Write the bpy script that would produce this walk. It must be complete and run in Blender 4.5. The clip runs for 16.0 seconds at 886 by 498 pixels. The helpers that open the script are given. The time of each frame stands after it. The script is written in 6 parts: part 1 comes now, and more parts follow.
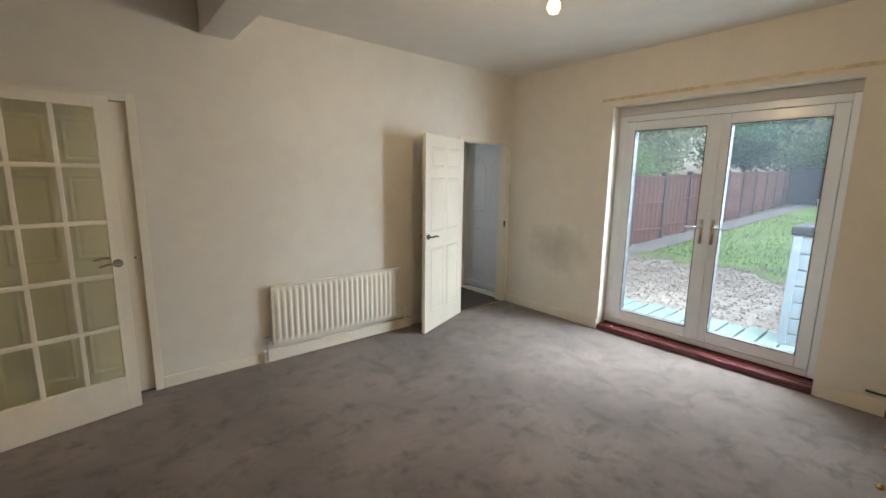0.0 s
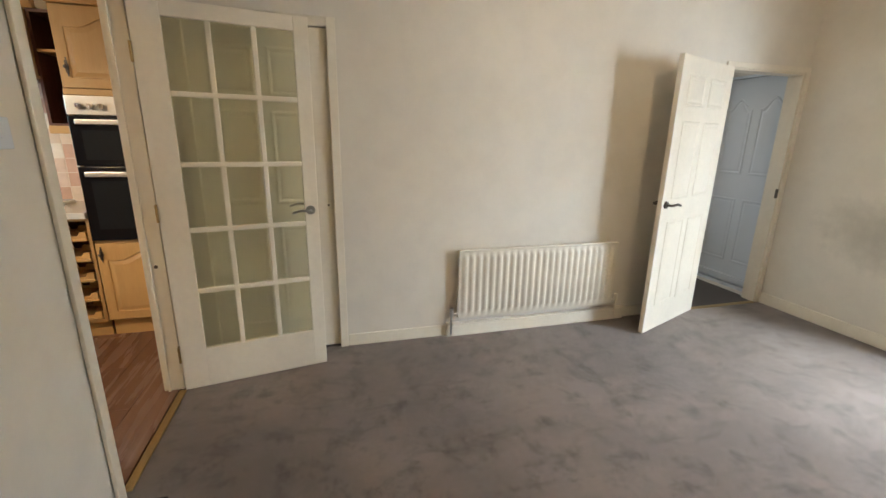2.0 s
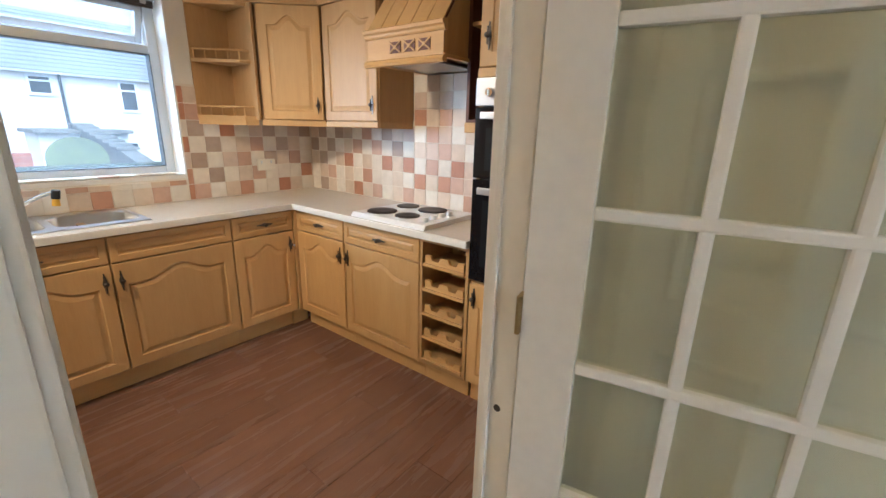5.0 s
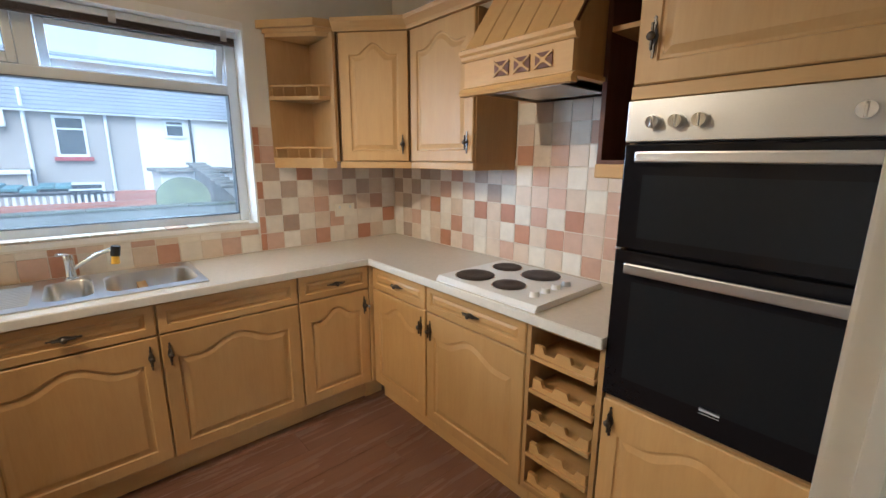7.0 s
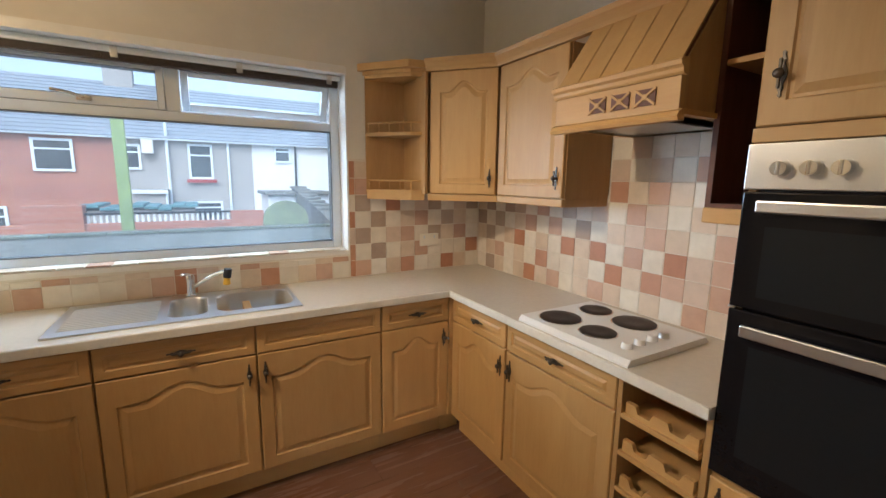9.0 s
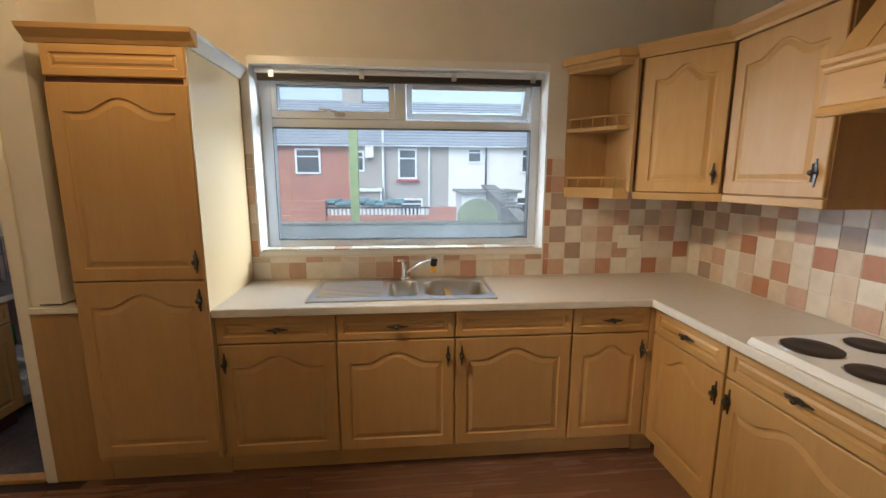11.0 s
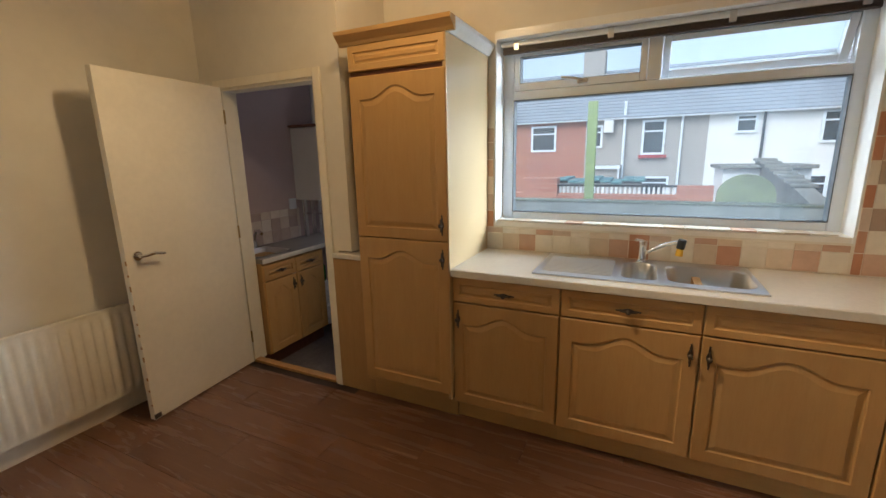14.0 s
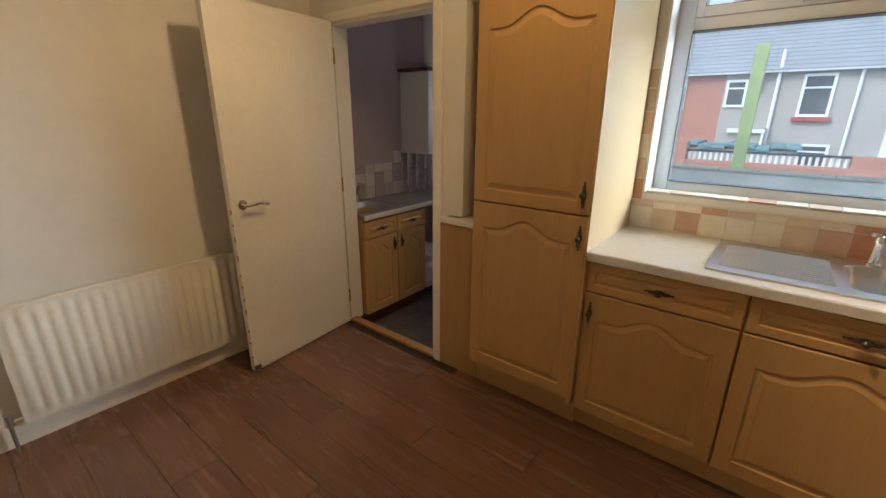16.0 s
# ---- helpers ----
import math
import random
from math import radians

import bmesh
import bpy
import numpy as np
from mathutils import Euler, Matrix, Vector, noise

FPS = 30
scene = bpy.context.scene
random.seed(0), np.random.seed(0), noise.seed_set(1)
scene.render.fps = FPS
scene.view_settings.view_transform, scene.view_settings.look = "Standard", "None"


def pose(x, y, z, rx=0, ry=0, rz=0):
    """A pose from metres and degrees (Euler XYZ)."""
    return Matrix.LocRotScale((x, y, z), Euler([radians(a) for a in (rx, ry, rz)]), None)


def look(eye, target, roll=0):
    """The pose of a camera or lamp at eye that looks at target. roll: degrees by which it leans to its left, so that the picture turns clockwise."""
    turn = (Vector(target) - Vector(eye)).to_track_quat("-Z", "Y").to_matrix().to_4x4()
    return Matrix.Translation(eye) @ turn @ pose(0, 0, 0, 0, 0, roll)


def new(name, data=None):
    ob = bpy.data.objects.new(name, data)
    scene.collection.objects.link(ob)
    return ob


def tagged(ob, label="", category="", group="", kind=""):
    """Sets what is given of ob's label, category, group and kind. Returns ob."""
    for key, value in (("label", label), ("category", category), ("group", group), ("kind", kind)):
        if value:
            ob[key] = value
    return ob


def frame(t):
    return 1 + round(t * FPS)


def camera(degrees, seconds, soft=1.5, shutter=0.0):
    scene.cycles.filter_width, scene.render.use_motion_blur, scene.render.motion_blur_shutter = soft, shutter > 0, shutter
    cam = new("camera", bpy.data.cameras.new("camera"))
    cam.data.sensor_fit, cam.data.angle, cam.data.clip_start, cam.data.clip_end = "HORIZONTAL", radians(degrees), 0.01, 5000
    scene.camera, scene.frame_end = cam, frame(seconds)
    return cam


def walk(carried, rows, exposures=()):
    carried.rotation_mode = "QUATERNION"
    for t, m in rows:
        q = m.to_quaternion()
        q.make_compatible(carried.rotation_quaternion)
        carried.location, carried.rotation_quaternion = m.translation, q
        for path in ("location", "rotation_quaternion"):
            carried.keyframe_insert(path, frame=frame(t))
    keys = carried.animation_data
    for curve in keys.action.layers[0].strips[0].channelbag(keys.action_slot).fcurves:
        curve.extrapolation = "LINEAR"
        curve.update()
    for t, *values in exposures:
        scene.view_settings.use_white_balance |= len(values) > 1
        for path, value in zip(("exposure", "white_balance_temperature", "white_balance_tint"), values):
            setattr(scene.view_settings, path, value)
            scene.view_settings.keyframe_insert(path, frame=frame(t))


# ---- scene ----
cam = camera(93.3, 16.0)
PATH = [
    (0, (-0.059, 0.163, 1.572), (1.203, 1.678, 1.236), 0.8),
    (0.5, (-0.043, 0.286, 1.544), (1.066, 1.902, 1.146), 0.9),
    (1, (-0.046, 0.508, 1.508), (0.886, 2.215, 1.044), 1.0),
    (1.5, (0.011, 0.711, 1.464), (0.743, 2.503, 0.958), 1.1),
    (2, (0.123, 0.955, 1.431), (0.64, 2.817, 0.915), 1.1),
    (2.5, (0.135, 1.24, 1.412), (0.421, 3.152, 0.9), 1.7),
    (3, (0.094, 1.561, 1.422), (0.13, 3.494, 0.91), 1.9),
    (3.5, (0.073, 1.902, 1.423), (-0.234, 3.807, 0.897), 2.3),
    (4, (-0.025, 2.167, 1.421), (-0.66, 3.985, 0.879), 2.0),
    (4.5, (-0.194, 2.385, 1.418), (-1.108, 4.079, 0.875), 1.6),
    (5, (-0.335, 2.57, 1.422), (-1.503, 4.097, 0.872), 1.5),
    (7.5, (-0.847, 2.974, 1.495), (-2.352, 4.231, 1.101), 0.3),
    (8, (-0.849, 2.976, 1.513), (-2.401, 4.187, 1.16), 0.5),
    (10.5, (-0.861, 2.9, 1.547), (-2.79, 3.305, 1.208), 0.5),
    (11, (-0.865, 2.885, 1.531), (-2.828, 3.068, 1.195), 0.2),
    (11.5, (-0.864, 2.892, 1.518), (-2.836, 2.859, 1.187), -0.2),
    (12, (-0.87, 2.884, 1.527), (-2.827, 2.661, 1.179), -0.4),
    (12.5, (-0.873, 2.88, 1.516), (-2.799, 2.474, 1.162), -0.7),
    (13, (-0.889, 2.876, 1.511), (-2.767, 2.3, 1.136), -0.9),
    (13.5, (-0.896, 2.863, 1.506), (-2.719, 2.144, 1.105), -1.2),
    (14, (-0.906, 2.865, 1.489), (-2.668, 2.019, 1.065), -1.2),
    (14.5, (-0.912, 2.851, 1.486), (-2.61, 1.902, 1.019), -0.9),
    (15, (-0.947, 2.793, 1.462), (-2.578, 1.753, 0.954), -0.5),
    (15.5, (-1.067, 2.676, 1.459), (-2.625, 1.551, 0.906), -0.1),
    (16, (-1.174, 2.528, 1.454), (-2.667, 1.347, 0.842), 0.4),
]
EXPOSURES = [(0.0, 1.1, 6500, 10), (1.5, 1.38, 6500, 10), (3.0, 1.6, 6500, 10), (4.0, 1.75, 6300, 10), (5.0, 1.7, 5500, 10), (7.5, 1.35, 5500, 9),
             (8.5, 1.3, 5700, 10), (10.5, 1.05, 6400, 11), (14.0, 1.05, 6400, 10), (16.0, 1.15, 6500, 11)]
walk(cam, [(t, look(eye, target, roll)) for t, eye, target, roll in PATH], EXPOSURES)

# ---- world, sun and lamps ----
world = bpy.data.worlds.new("overcast_sky")
scene.world = world
world.use_nodes = True
wn = world.node_tree
sky = wn.nodes.new("ShaderNodeTexSky")
sky.sky_type, sky.sun_disc = "NISHITA", False
sky.sun_elevation, sky.sun_rotation = radians(49), radians(118)
sky.air_density, sky.dust_density, sky.ozone_density = 1.0, 4.0, 1.0
pale = wn.nodes.new("ShaderNodeHueSaturation")   # cloud takes most of the blue out
pale.inputs["Saturation"].default_value = 0.62
wn.links.new(sky.outputs[0], pale.inputs["Color"])
wn.links.new(pale.outputs[0], wn.nodes["Background"].inputs[0])
wn.nodes["Background"].inputs[1].default_value = 0.135


def lamp(name, kind, energy, colour, m, **settings):
    data = bpy.data.lights.new(name, kind)
    data.energy, data.color = energy, colour
    for key, value in settings.items():
        if key == "size":
            data.shadow_soft_size = value
        if key == "angle":
            data.angle = radians(value)
        if key == "cone":
            data.spot_size = radians(value)
        if key == "blend":
            data.spot_blend = value
    ob = new(name, data)
    ob.matrix_basis = m
    return ob


lamp("sun", "SUN", 0.5, (1.0, 0.97, 0.93), look((8.4, -4.5, 11), (0, 0, 0)), angle=24)
lamp("living_room_bulb_light", "POINT", 12.5, (1.0, 0.74, 0.46), pose(1.75, 1.52, 2.36), size=0.04)
# Unseen kitchen lamps, added to brighten the room, hob run and south wall.
lamp("kitchen_fill_bulb", "POINT", 6.0, (1.0, 0.73, 0.42), pose(-2.35, 1.85, 2.50), size=0.05)
lamp("kitchen_fill_spot", "SPOT", 54, (1.0, 0.79, 0.53), look((-2.35, 2.08, 2.52), (-2.2, 4.2, 0.48)), size=0.05, cone=84, blend=0.85)
lamp("kitchen_fill_spot", "SPOT", 14, (1.0, 0.72, 0.40), look((-2.35, 1.62, 2.52), (-1.4, 0.1, 0.15)), size=0.05, cone=105, blend=0.8)


def sky_lamp(name, energy, size_x, size_y, eye, target, colour=(0.83, 0.92, 1.0)):
    """Stands in for the light of the open sky just outside an opening."""
    data = bpy.data.lights.new(name, "AREA")
    data.shape, data.size, data.size_y = "RECTANGLE", size_x, size_y
    data.energy, data.color = energy, colour
    new(name, data).matrix_basis = look(eye, target)


sky_lamp("garden_door_skylight", 140, 2.4, 1.5, (5.2, 1.2, 3.0), (1.6, 2.4, 0.1))
sky_lamp("garden_door_low_skylight", 72, 1.3, 1.8, (5.12, -0.25, 1.5), (1.3, 3.3, 0.9))
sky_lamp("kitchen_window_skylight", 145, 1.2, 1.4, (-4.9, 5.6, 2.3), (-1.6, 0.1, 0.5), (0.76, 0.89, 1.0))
sky_lamp("kitchen_window_low_skylight", 80, 1.9, 2.0, (-6.3, 0.2, 2.1), (-2.6, 3.9, 1.2), (0.72, 0.87, 1.0))
# Hall lamp shines through an assumed opening, added to brighten the hall.
sky_lamp("hall_opening_skylight", 2.4, 0.9, 1.1, (3.3, 5.75, 1.55), (3.4, 4.4, 1.0))
sky_lamp("scullery_window_skylight", 4.0, 0.7, 1.0, (-5.25, 0.6, 1.5), (-3.8, 0.3, 0.9))

# ---- materials ----


def material(name):
    mat = bpy.data.materials.new(name)
    mat.use_nodes = True
    tree = mat.node_tree
    return mat, tree, tree.nodes["Principled BSDF"]


def node(tree, kind, links=(), **values):
    n = tree.nodes.new(kind)
    for key, value in values.items():
        n.inputs[key.replace("_", " ")].default_value = value
    for socket, source in links:
        tree.links.new(source, n.inputs[socket])
    return n


def rgba(c, f=1.0):
    return (min(c[0] * f, 1), min(c[1] * f, 1), min(c[2] * f, 1), 1)


def ramp(tree, source, stops, constant=False):
    n = tree.nodes.new("ShaderNodeValToRGB")
    n.color_ramp.interpolation = "CONSTANT" if constant else "LINEAR"
    els = n.color_ramp.elements
    while len(els) < len(stops):
        els.new(0.5)
    for el, (p, c) in zip(els, stops):
        el.position, el.color = p, c
    tree.links.new(source, n.inputs[0])
    return n.outputs[0]


def mix(tree, fac, a, b, kind="MIX"):
    n = tree.nodes.new("ShaderNodeMix")
    n.data_type, n.blend_type = "RGBA", kind
    for socket, v in ((n.inputs[0], fac), (n.inputs[6], a), (n.inputs[7], b)):
        if hasattr(v, "is_output"):
            tree.links.new(v, socket)
        else:
            socket.default_value = v
    return n.outputs[2]


def coords(tree, scale=(1, 1, 1), spread=0.0):
    """Object coordinates in metres, shifted from object to object."""
    tc = tree.nodes.new("ShaderNodeTexCoord")
    mp = node(tree, "ShaderNodeMapping", [(0, tc.outputs["Object"])], Scale=scale)
    if spread:
        info = tree.nodes.new("ShaderNodeObjectInfo")
        mul = tree.nodes.new("ShaderNodeVectorMath")
        mul.operation = "SCALE"
        mul.inputs[0].default_value = (spread, spread * 0.7, spread * 1.3)
        tree.links.new(info.outputs["Random"], mul.inputs["Scale"])
        tree.links.new(mul.outputs[0], mp.inputs["Location"])
    return mp.outputs[0]


def noise_tex(tree, vec, scale, detail=4.0, rough=0.55):
    return node(tree, "ShaderNodeTexNoise", [("Vector", vec)], Scale=scale, Detail=detail, Roughness=rough).outputs["Fac"]


def bump(tree, bsdf, height, strength, distance=0.01):
    b = node(tree, "ShaderNodeBump", [("Height", height)], Strength=strength, Distance=distance)
    tree.links.new(b.outputs[0], bsdf.inputs["Normal"])


def surface(name, col, rough=0.5, metal=0.0, vary=0.1, big=2.0, fine=80.0, relief=0.05, spread=3.0, col2=None, uneven=0.03):
    """A plain surface with large uneven patches, fine grain, uneven gloss and fine relief."""
    mat, tree, bsdf = material(name)
    vec = coords(tree, spread=spread)
    n1, n2 = noise_tex(tree, vec, big), noise_tex(tree, vec, fine)
    c = ramp(tree, n1, [(0.3, rgba(col, 1 - vary)), (0.7, rgba(col2 or col, 1 + vary))])
    c = mix(tree, 0.25 if vary > 0.02 else 0.08, c, ramp(tree, n2, [(0.35, rgba(col, 1 - 1.5 * vary)), (0.65, rgba(col, 1 + 1.5 * vary))]))
    tree.links.new(c, bsdf.inputs["Base Color"])
    r = ramp(tree, n1, [(0.2, rgba((1, 1, 1), max(rough - uneven, 0.03))), (0.8, rgba((1, 1, 1), min(rough + uneven, 1)))])
    tree.links.new(r, bsdf.inputs["Roughness"])
    bsdf.inputs["Metallic"].default_value = metal
    if relief:
        bump(tree, bsdf, n2, relief)
    return mat


def wood(name, light, dark, rough=0.4, along=(1, 1, 1), vary=True, relief=0.05, scale=18.0, streak=None):
    """Wood grain: noise drawn out along the board, with fine pores."""
    mat, tree, bsdf = material(name)
    vec = coords(tree, scale=along, spread=5.0)
    n1 = noise_tex(tree, vec, scale, 5.0, 0.6)
    n2 = noise_tex(tree, vec, scale * 6, 3.0, 0.6)
    c = ramp(tree, n1, [(0.28, rgba(dark)), (0.5, rgba([(a + b) / 2 for a, b in zip(light, dark)])), (0.72, rgba(light))])
    c = mix(tree, 0.3, c, ramp(tree, n2, [(0.35, rgba(dark)), (0.6, rgba(light))]))
    if vary:
        info = tree.nodes.new("ShaderNodeObjectInfo")
        c = mix(tree, 0.9, c, ramp(tree, info.outputs["Random"], [(0, (0.80, 0.80, 0.80, 1)), (1, (1, 1, 1, 1))]), "MULTIPLY")
    if streak:
        n3 = noise_tex(tree, coords(tree, (22, 0.9, 1), 7.0), 1.0, 2.0, 0.5)
        c = mix(tree, ramp(tree, n3, [(0.67, (0, 0, 0, 1)), (0.77, (0.5, 0.5, 0.5, 1))]), c, rgba(streak))
    tree.links.new(c, bsdf.inputs["Base Color"])
    r = ramp(tree, n1, [(0.2, rgba((1, 1, 1), rough + 0.1)), (0.8, rgba((1, 1, 1), rough - 0.06))])
    tree.links.new(r, bsdf.inputs["Roughness"])
    bump(tree, bsdf, n2, relief)
    return mat


def wall_paint(name, col, stain=None):
    """Old emulsion on uneven plaster; stain: a smudge at a place with a radius."""
    mat, tree, bsdf = material(name)
    vec = coords(tree)
    n1, n2, n3 = noise_tex(tree, vec, 0.9, 5), noise_tex(tree, vec, 6.0, 6, 0.65), noise_tex(tree, vec, 140.0)
    c = ramp(tree, n1, [(0.3, rgba(col, 0.93)), (0.7, rgba(col, 1.03))])
    c = mix(tree, 0.35, c, ramp(tree, n2, [(0.35, rgba(col, 0.90)), (0.6, rgba(col, 1.04))]))
    if stain:
        (x, y, z), radius = stain
        tc = tree.nodes.new("ShaderNodeTexCoord")
        sub = node(tree, "ShaderNodeMapping", [(0, tc.outputs["Object"])], Location=(-x / radius, -y / radius / 1.15, -z / radius / 0.8), Scale=(1 / radius, 1 / radius / 1.15, 1 / radius / 0.8))
        length = tree.nodes.new("ShaderNodeVectorMath")
        length.operation = "LENGTH"
        tree.links.new(sub.outputs[0], length.inputs[0])
        add = tree.nodes.new("ShaderNodeMath")
        add.operation = "MULTIPLY_ADD"
        tree.links.new(n2, add.inputs[0])
        add.inputs[1].default_value = 0.7
        tree.links.new(length.outputs["Value"], add.inputs[2])
        f = ramp(tree, add.outputs[0], [(0.35, (0.46, 0.46, 0.46, 1)), (0.75, (0.22, 0.22, 0.22, 1)), (1.4, (0, 0, 0, 1))])
        c = mix(tree, f, c, rgba(col, 0.36))
    tree.links.new(c, bsdf.inputs["Base Color"])
    bsdf.inputs["Roughness"].default_value = 0.75
    both = node(tree, "ShaderNodeMath", [(0, n2), (1, n3)])
    bump(tree, bsdf, both.outputs[0], 0.10, 0.006)
    return mat


def carpet_material(name, col):
    mat, tree, bsdf = material(name)
    vec = coords(tree)
    n1 = noise_tex(tree, vec, 1.1, 6, 0.62)
    n2 = noise_tex(tree, coords(tree, (1, 2.6, 1)), 3.2, 5, 0.7)
    n3 = noise_tex(tree, vec, 420.0, 2)
    c = ramp(tree, n1, [(0.40, rgba(col, 0.66)), (0.5, rgba(col)), (0.60, rgba(col, 1.4))])
    marks = ramp(tree, n2, [(0.36, (0.40, 0.38, 0.36, 1)), (0.46, (1, 1, 1, 1))])
    c = mix(tree, 0.8, c, marks, "MULTIPLY")
    c = mix(tree, 0.5, c, ramp(tree, n3, [(0.3, rgba(col, 0.6)), (0.7, rgba(col, 1.4))]))
    n4 = noise_tex(tree, coords(tree, (1.4, 1, 1)), 4.5, 8, 0.72)
    c = mix(tree, 0.8, c, ramp(tree, n4, [(0.34, (0.45, 0.43, 0.41, 1)), (0.49, (1, 1, 1, 1))]), "MULTIPLY")
    tree.links.new(c, bsdf.inputs["Base Color"])
    bsdf.inputs["Roughness"].default_value = 0.95
    bsdf.inputs["Sheen Weight"].default_value = 0.25
    bump(tree, bsdf, n3, 0.5, 0.006)
    return mat


def glass_material(name, tint=(1, 1, 1), rough=0.0):
    mat, tree, bsdf = material(name)
    bsdf.inputs["Base Color"].default_value = rgba(tint)
    bsdf.inputs["Transmission Weight"].default_value = 1.0
    bsdf.inputs["Roughness"].default_value = rough
    bsdf.inputs["IOR"].default_value = 1.45
    return mat


def hazy_glass(name, haze):
    """Clear double glazing with a pale bluish veil mixed in to imitate glare and haze."""
    mat, tree, bsdf = material(name)
    bsdf.inputs["Base Color"].default_value = (0.82, 0.93, 1.0, 1)
    bsdf.inputs["Transmission Weight"].default_value = 1.0
    bsdf.inputs["Roughness"].default_value = 0.0
    bsdf.inputs["IOR"].default_value = 1.45
    veil = node(tree, "ShaderNodeBsdfTranslucent", Color=(0.72, 0.86, 1.0, 1))
    n1 = noise_tex(tree, coords(tree), 2.5, 5, 0.6)
    amount = ramp(tree, n1, [(0.3, rgba((1, 1, 1), haze * 0.75)), (0.7, rgba((1, 1, 1), haze * 1.25))])
    both = node(tree, "ShaderNodeMixShader", [(0, amount), (1, bsdf.outputs[0]), (2, veil.outputs[0])])
    tree.links.new(both.outputs[0], tree.nodes["Material Output"].inputs["Surface"])
    return mat


def tile_material(name, stops, rough):
    mat, tree, bsdf = material(name)
    info = tree.nodes.new("ShaderNodeObjectInfo")
    c = ramp(tree, info.outputs["Random"], [(p, rgba(col)) for p, col in stops], True)
    vec = coords(tree, spread=9)
    n1, n2 = noise_tex(tree, vec, 14, 5, 0.6), noise_tex(tree, vec, 60, 3)
    c = mix(tree, 0.55, c, ramp(tree, n1, [(0.3, (0.78, 0.76, 0.74, 1)), (0.65, (1, 1, 1, 1))]), "MULTIPLY")
    tree.links.new(c, bsdf.inputs["Base Color"])
    bsdf.inputs["Roughness"].default_value = rough
    bump(tree, bsdf, n1, 0.12, 0.006)
    return mat


def glow(name, col, strength):
    mat, tree, bsdf = material(name)
    bsdf.inputs["Base Color"].default_value = rgba(col)
    bsdf.inputs["Emission Color"].default_value = rgba(col)
    bsdf.inputs["Emission Strength"].default_value = strength
    return mat


def brick_material(name, c1, c2, mortar, scale=4.4):
    mat, tree, bsdf = material(name)
    tc = tree.nodes.new("ShaderNodeTexCoord")
    rot = node(tree, "ShaderNodeMapping", [(0, tc.outputs["Object"])], Rotation=(radians(90), 0, radians(90)))
    b = node(tree, "ShaderNodeTexBrick", [("Vector", rot.outputs[0])], Color1=rgba(c1), Color2=rgba(c2), Mortar=rgba(mortar), Scale=scale)
    n = noise_tex(tree, tc.outputs["Object"], 0.8, 6)
    c = mix(tree, 0.5, b.outputs[0], ramp(tree, n, [(0.3, (0.7, 0.7, 0.7, 1)), (0.7, (1, 1, 1, 1))]), "MULTIPLY")
    tree.links.new(c, bsdf.inputs["Base Color"])
    bsdf.inputs["Roughness"].default_value = 0.9
    bump(tree, bsdf, b.outputs["Fac"], -0.4, 0.02)
    return mat


M_WALL = wall_paint("magnolia_emulsion", (0.74, 0.70, 0.62))
M_WALL_E = wall_paint("magnolia_emulsion_smudged", (0.74, 0.70, 0.62), ((3.96, 2.95, 0.80), 0.62))
M_WALL_U = wall_paint("lilac_grey_emulsion", (0.50, 0.40, 0.41))
M_CEIL = wall_paint("ceiling_emulsion", (0.74, 0.72, 0.67))
M_GLOSS = surface("aged_white_gloss", (0.80, 0.75, 0.64), 0.35, vary=0.05, big=3, fine=30, relief=0.03)
M_WHITE = surface("white_gloss", (0.80, 0.79, 0.76), 0.3, vary=0.04, big=3, fine=30, relief=0.02)
M_UPVC = surface("white_upvc", (0.72, 0.77, 0.82), 0.25, vary=0.02, fine=30, relief=0.01)
M_RAD = surface("cream_radiator_enamel", (0.76, 0.72, 0.62), 0.35, vary=0.06, big=4, fine=50, relief=0.02)
M_CARPET = carpet_material("grey_brown_carpet", (0.180, 0.146, 0.128))
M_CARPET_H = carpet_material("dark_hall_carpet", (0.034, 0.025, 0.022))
M_VINYL = surface("worn_grey_vinyl", (0.11, 0.095, 0.10), 0.5, vary=0.4, big=5, fine=40, relief=0.03)
M_OAK = wood("light_oak_upright", (0.60, 0.365, 0.140), (0.53, 0.310, 0.112), 0.46, (1, 1, 0.12))
M_OAK_H = wood("light_oak_level", (0.60, 0.365, 0.140), (0.53, 0.310, 0.112), 0.46, (0.12, 1, 1))
M_CARCASS = wood("oak_effect_carcass", (0.50, 0.30, 0.12), (0.41, 0.235, 0.085), 0.45, (1, 1, 0.12))
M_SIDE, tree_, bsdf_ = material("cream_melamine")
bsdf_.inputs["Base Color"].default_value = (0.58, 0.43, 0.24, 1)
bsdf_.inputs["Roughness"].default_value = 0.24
# Dark wood insides; also paints shade in the wine rack and larder gap.
M_DARKWOOD = wood("red_brown_inside_and_shade", (0.16, 0.055, 0.028), (0.09, 0.028, 0.014), 0.5, (1, 1, 0.12))
M_PLANK = wood("red_brown_laminate", (0.222, 0.116, 0.074), (0.168, 0.080, 0.050), 0.24, (1, 0.07, 1), relief=0.012, scale=20, streak=(0.38, 0.25, 0.19))
M_GROOVE = surface("dark_gap", (0.03, 0.015, 0.01), 0.9, vary=0.1, relief=0)
M_SILLWOOD = wood("dark_red_sill", (0.17, 0.045, 0.045), (0.08, 0.02, 0.022), 0.25, (1, 0.1, 1))
M_STRIP = surface("worn_brass_strip", (0.42, 0.30, 0.13), 0.38, 0.8, vary=0.2, fine=60)
M_WORKTOP = surface("mottled_cream_laminate", (0.62, 0.57, 0.49), 0.27, vary=0.035, big=45, fine=160, relief=0, uneven=0.0)
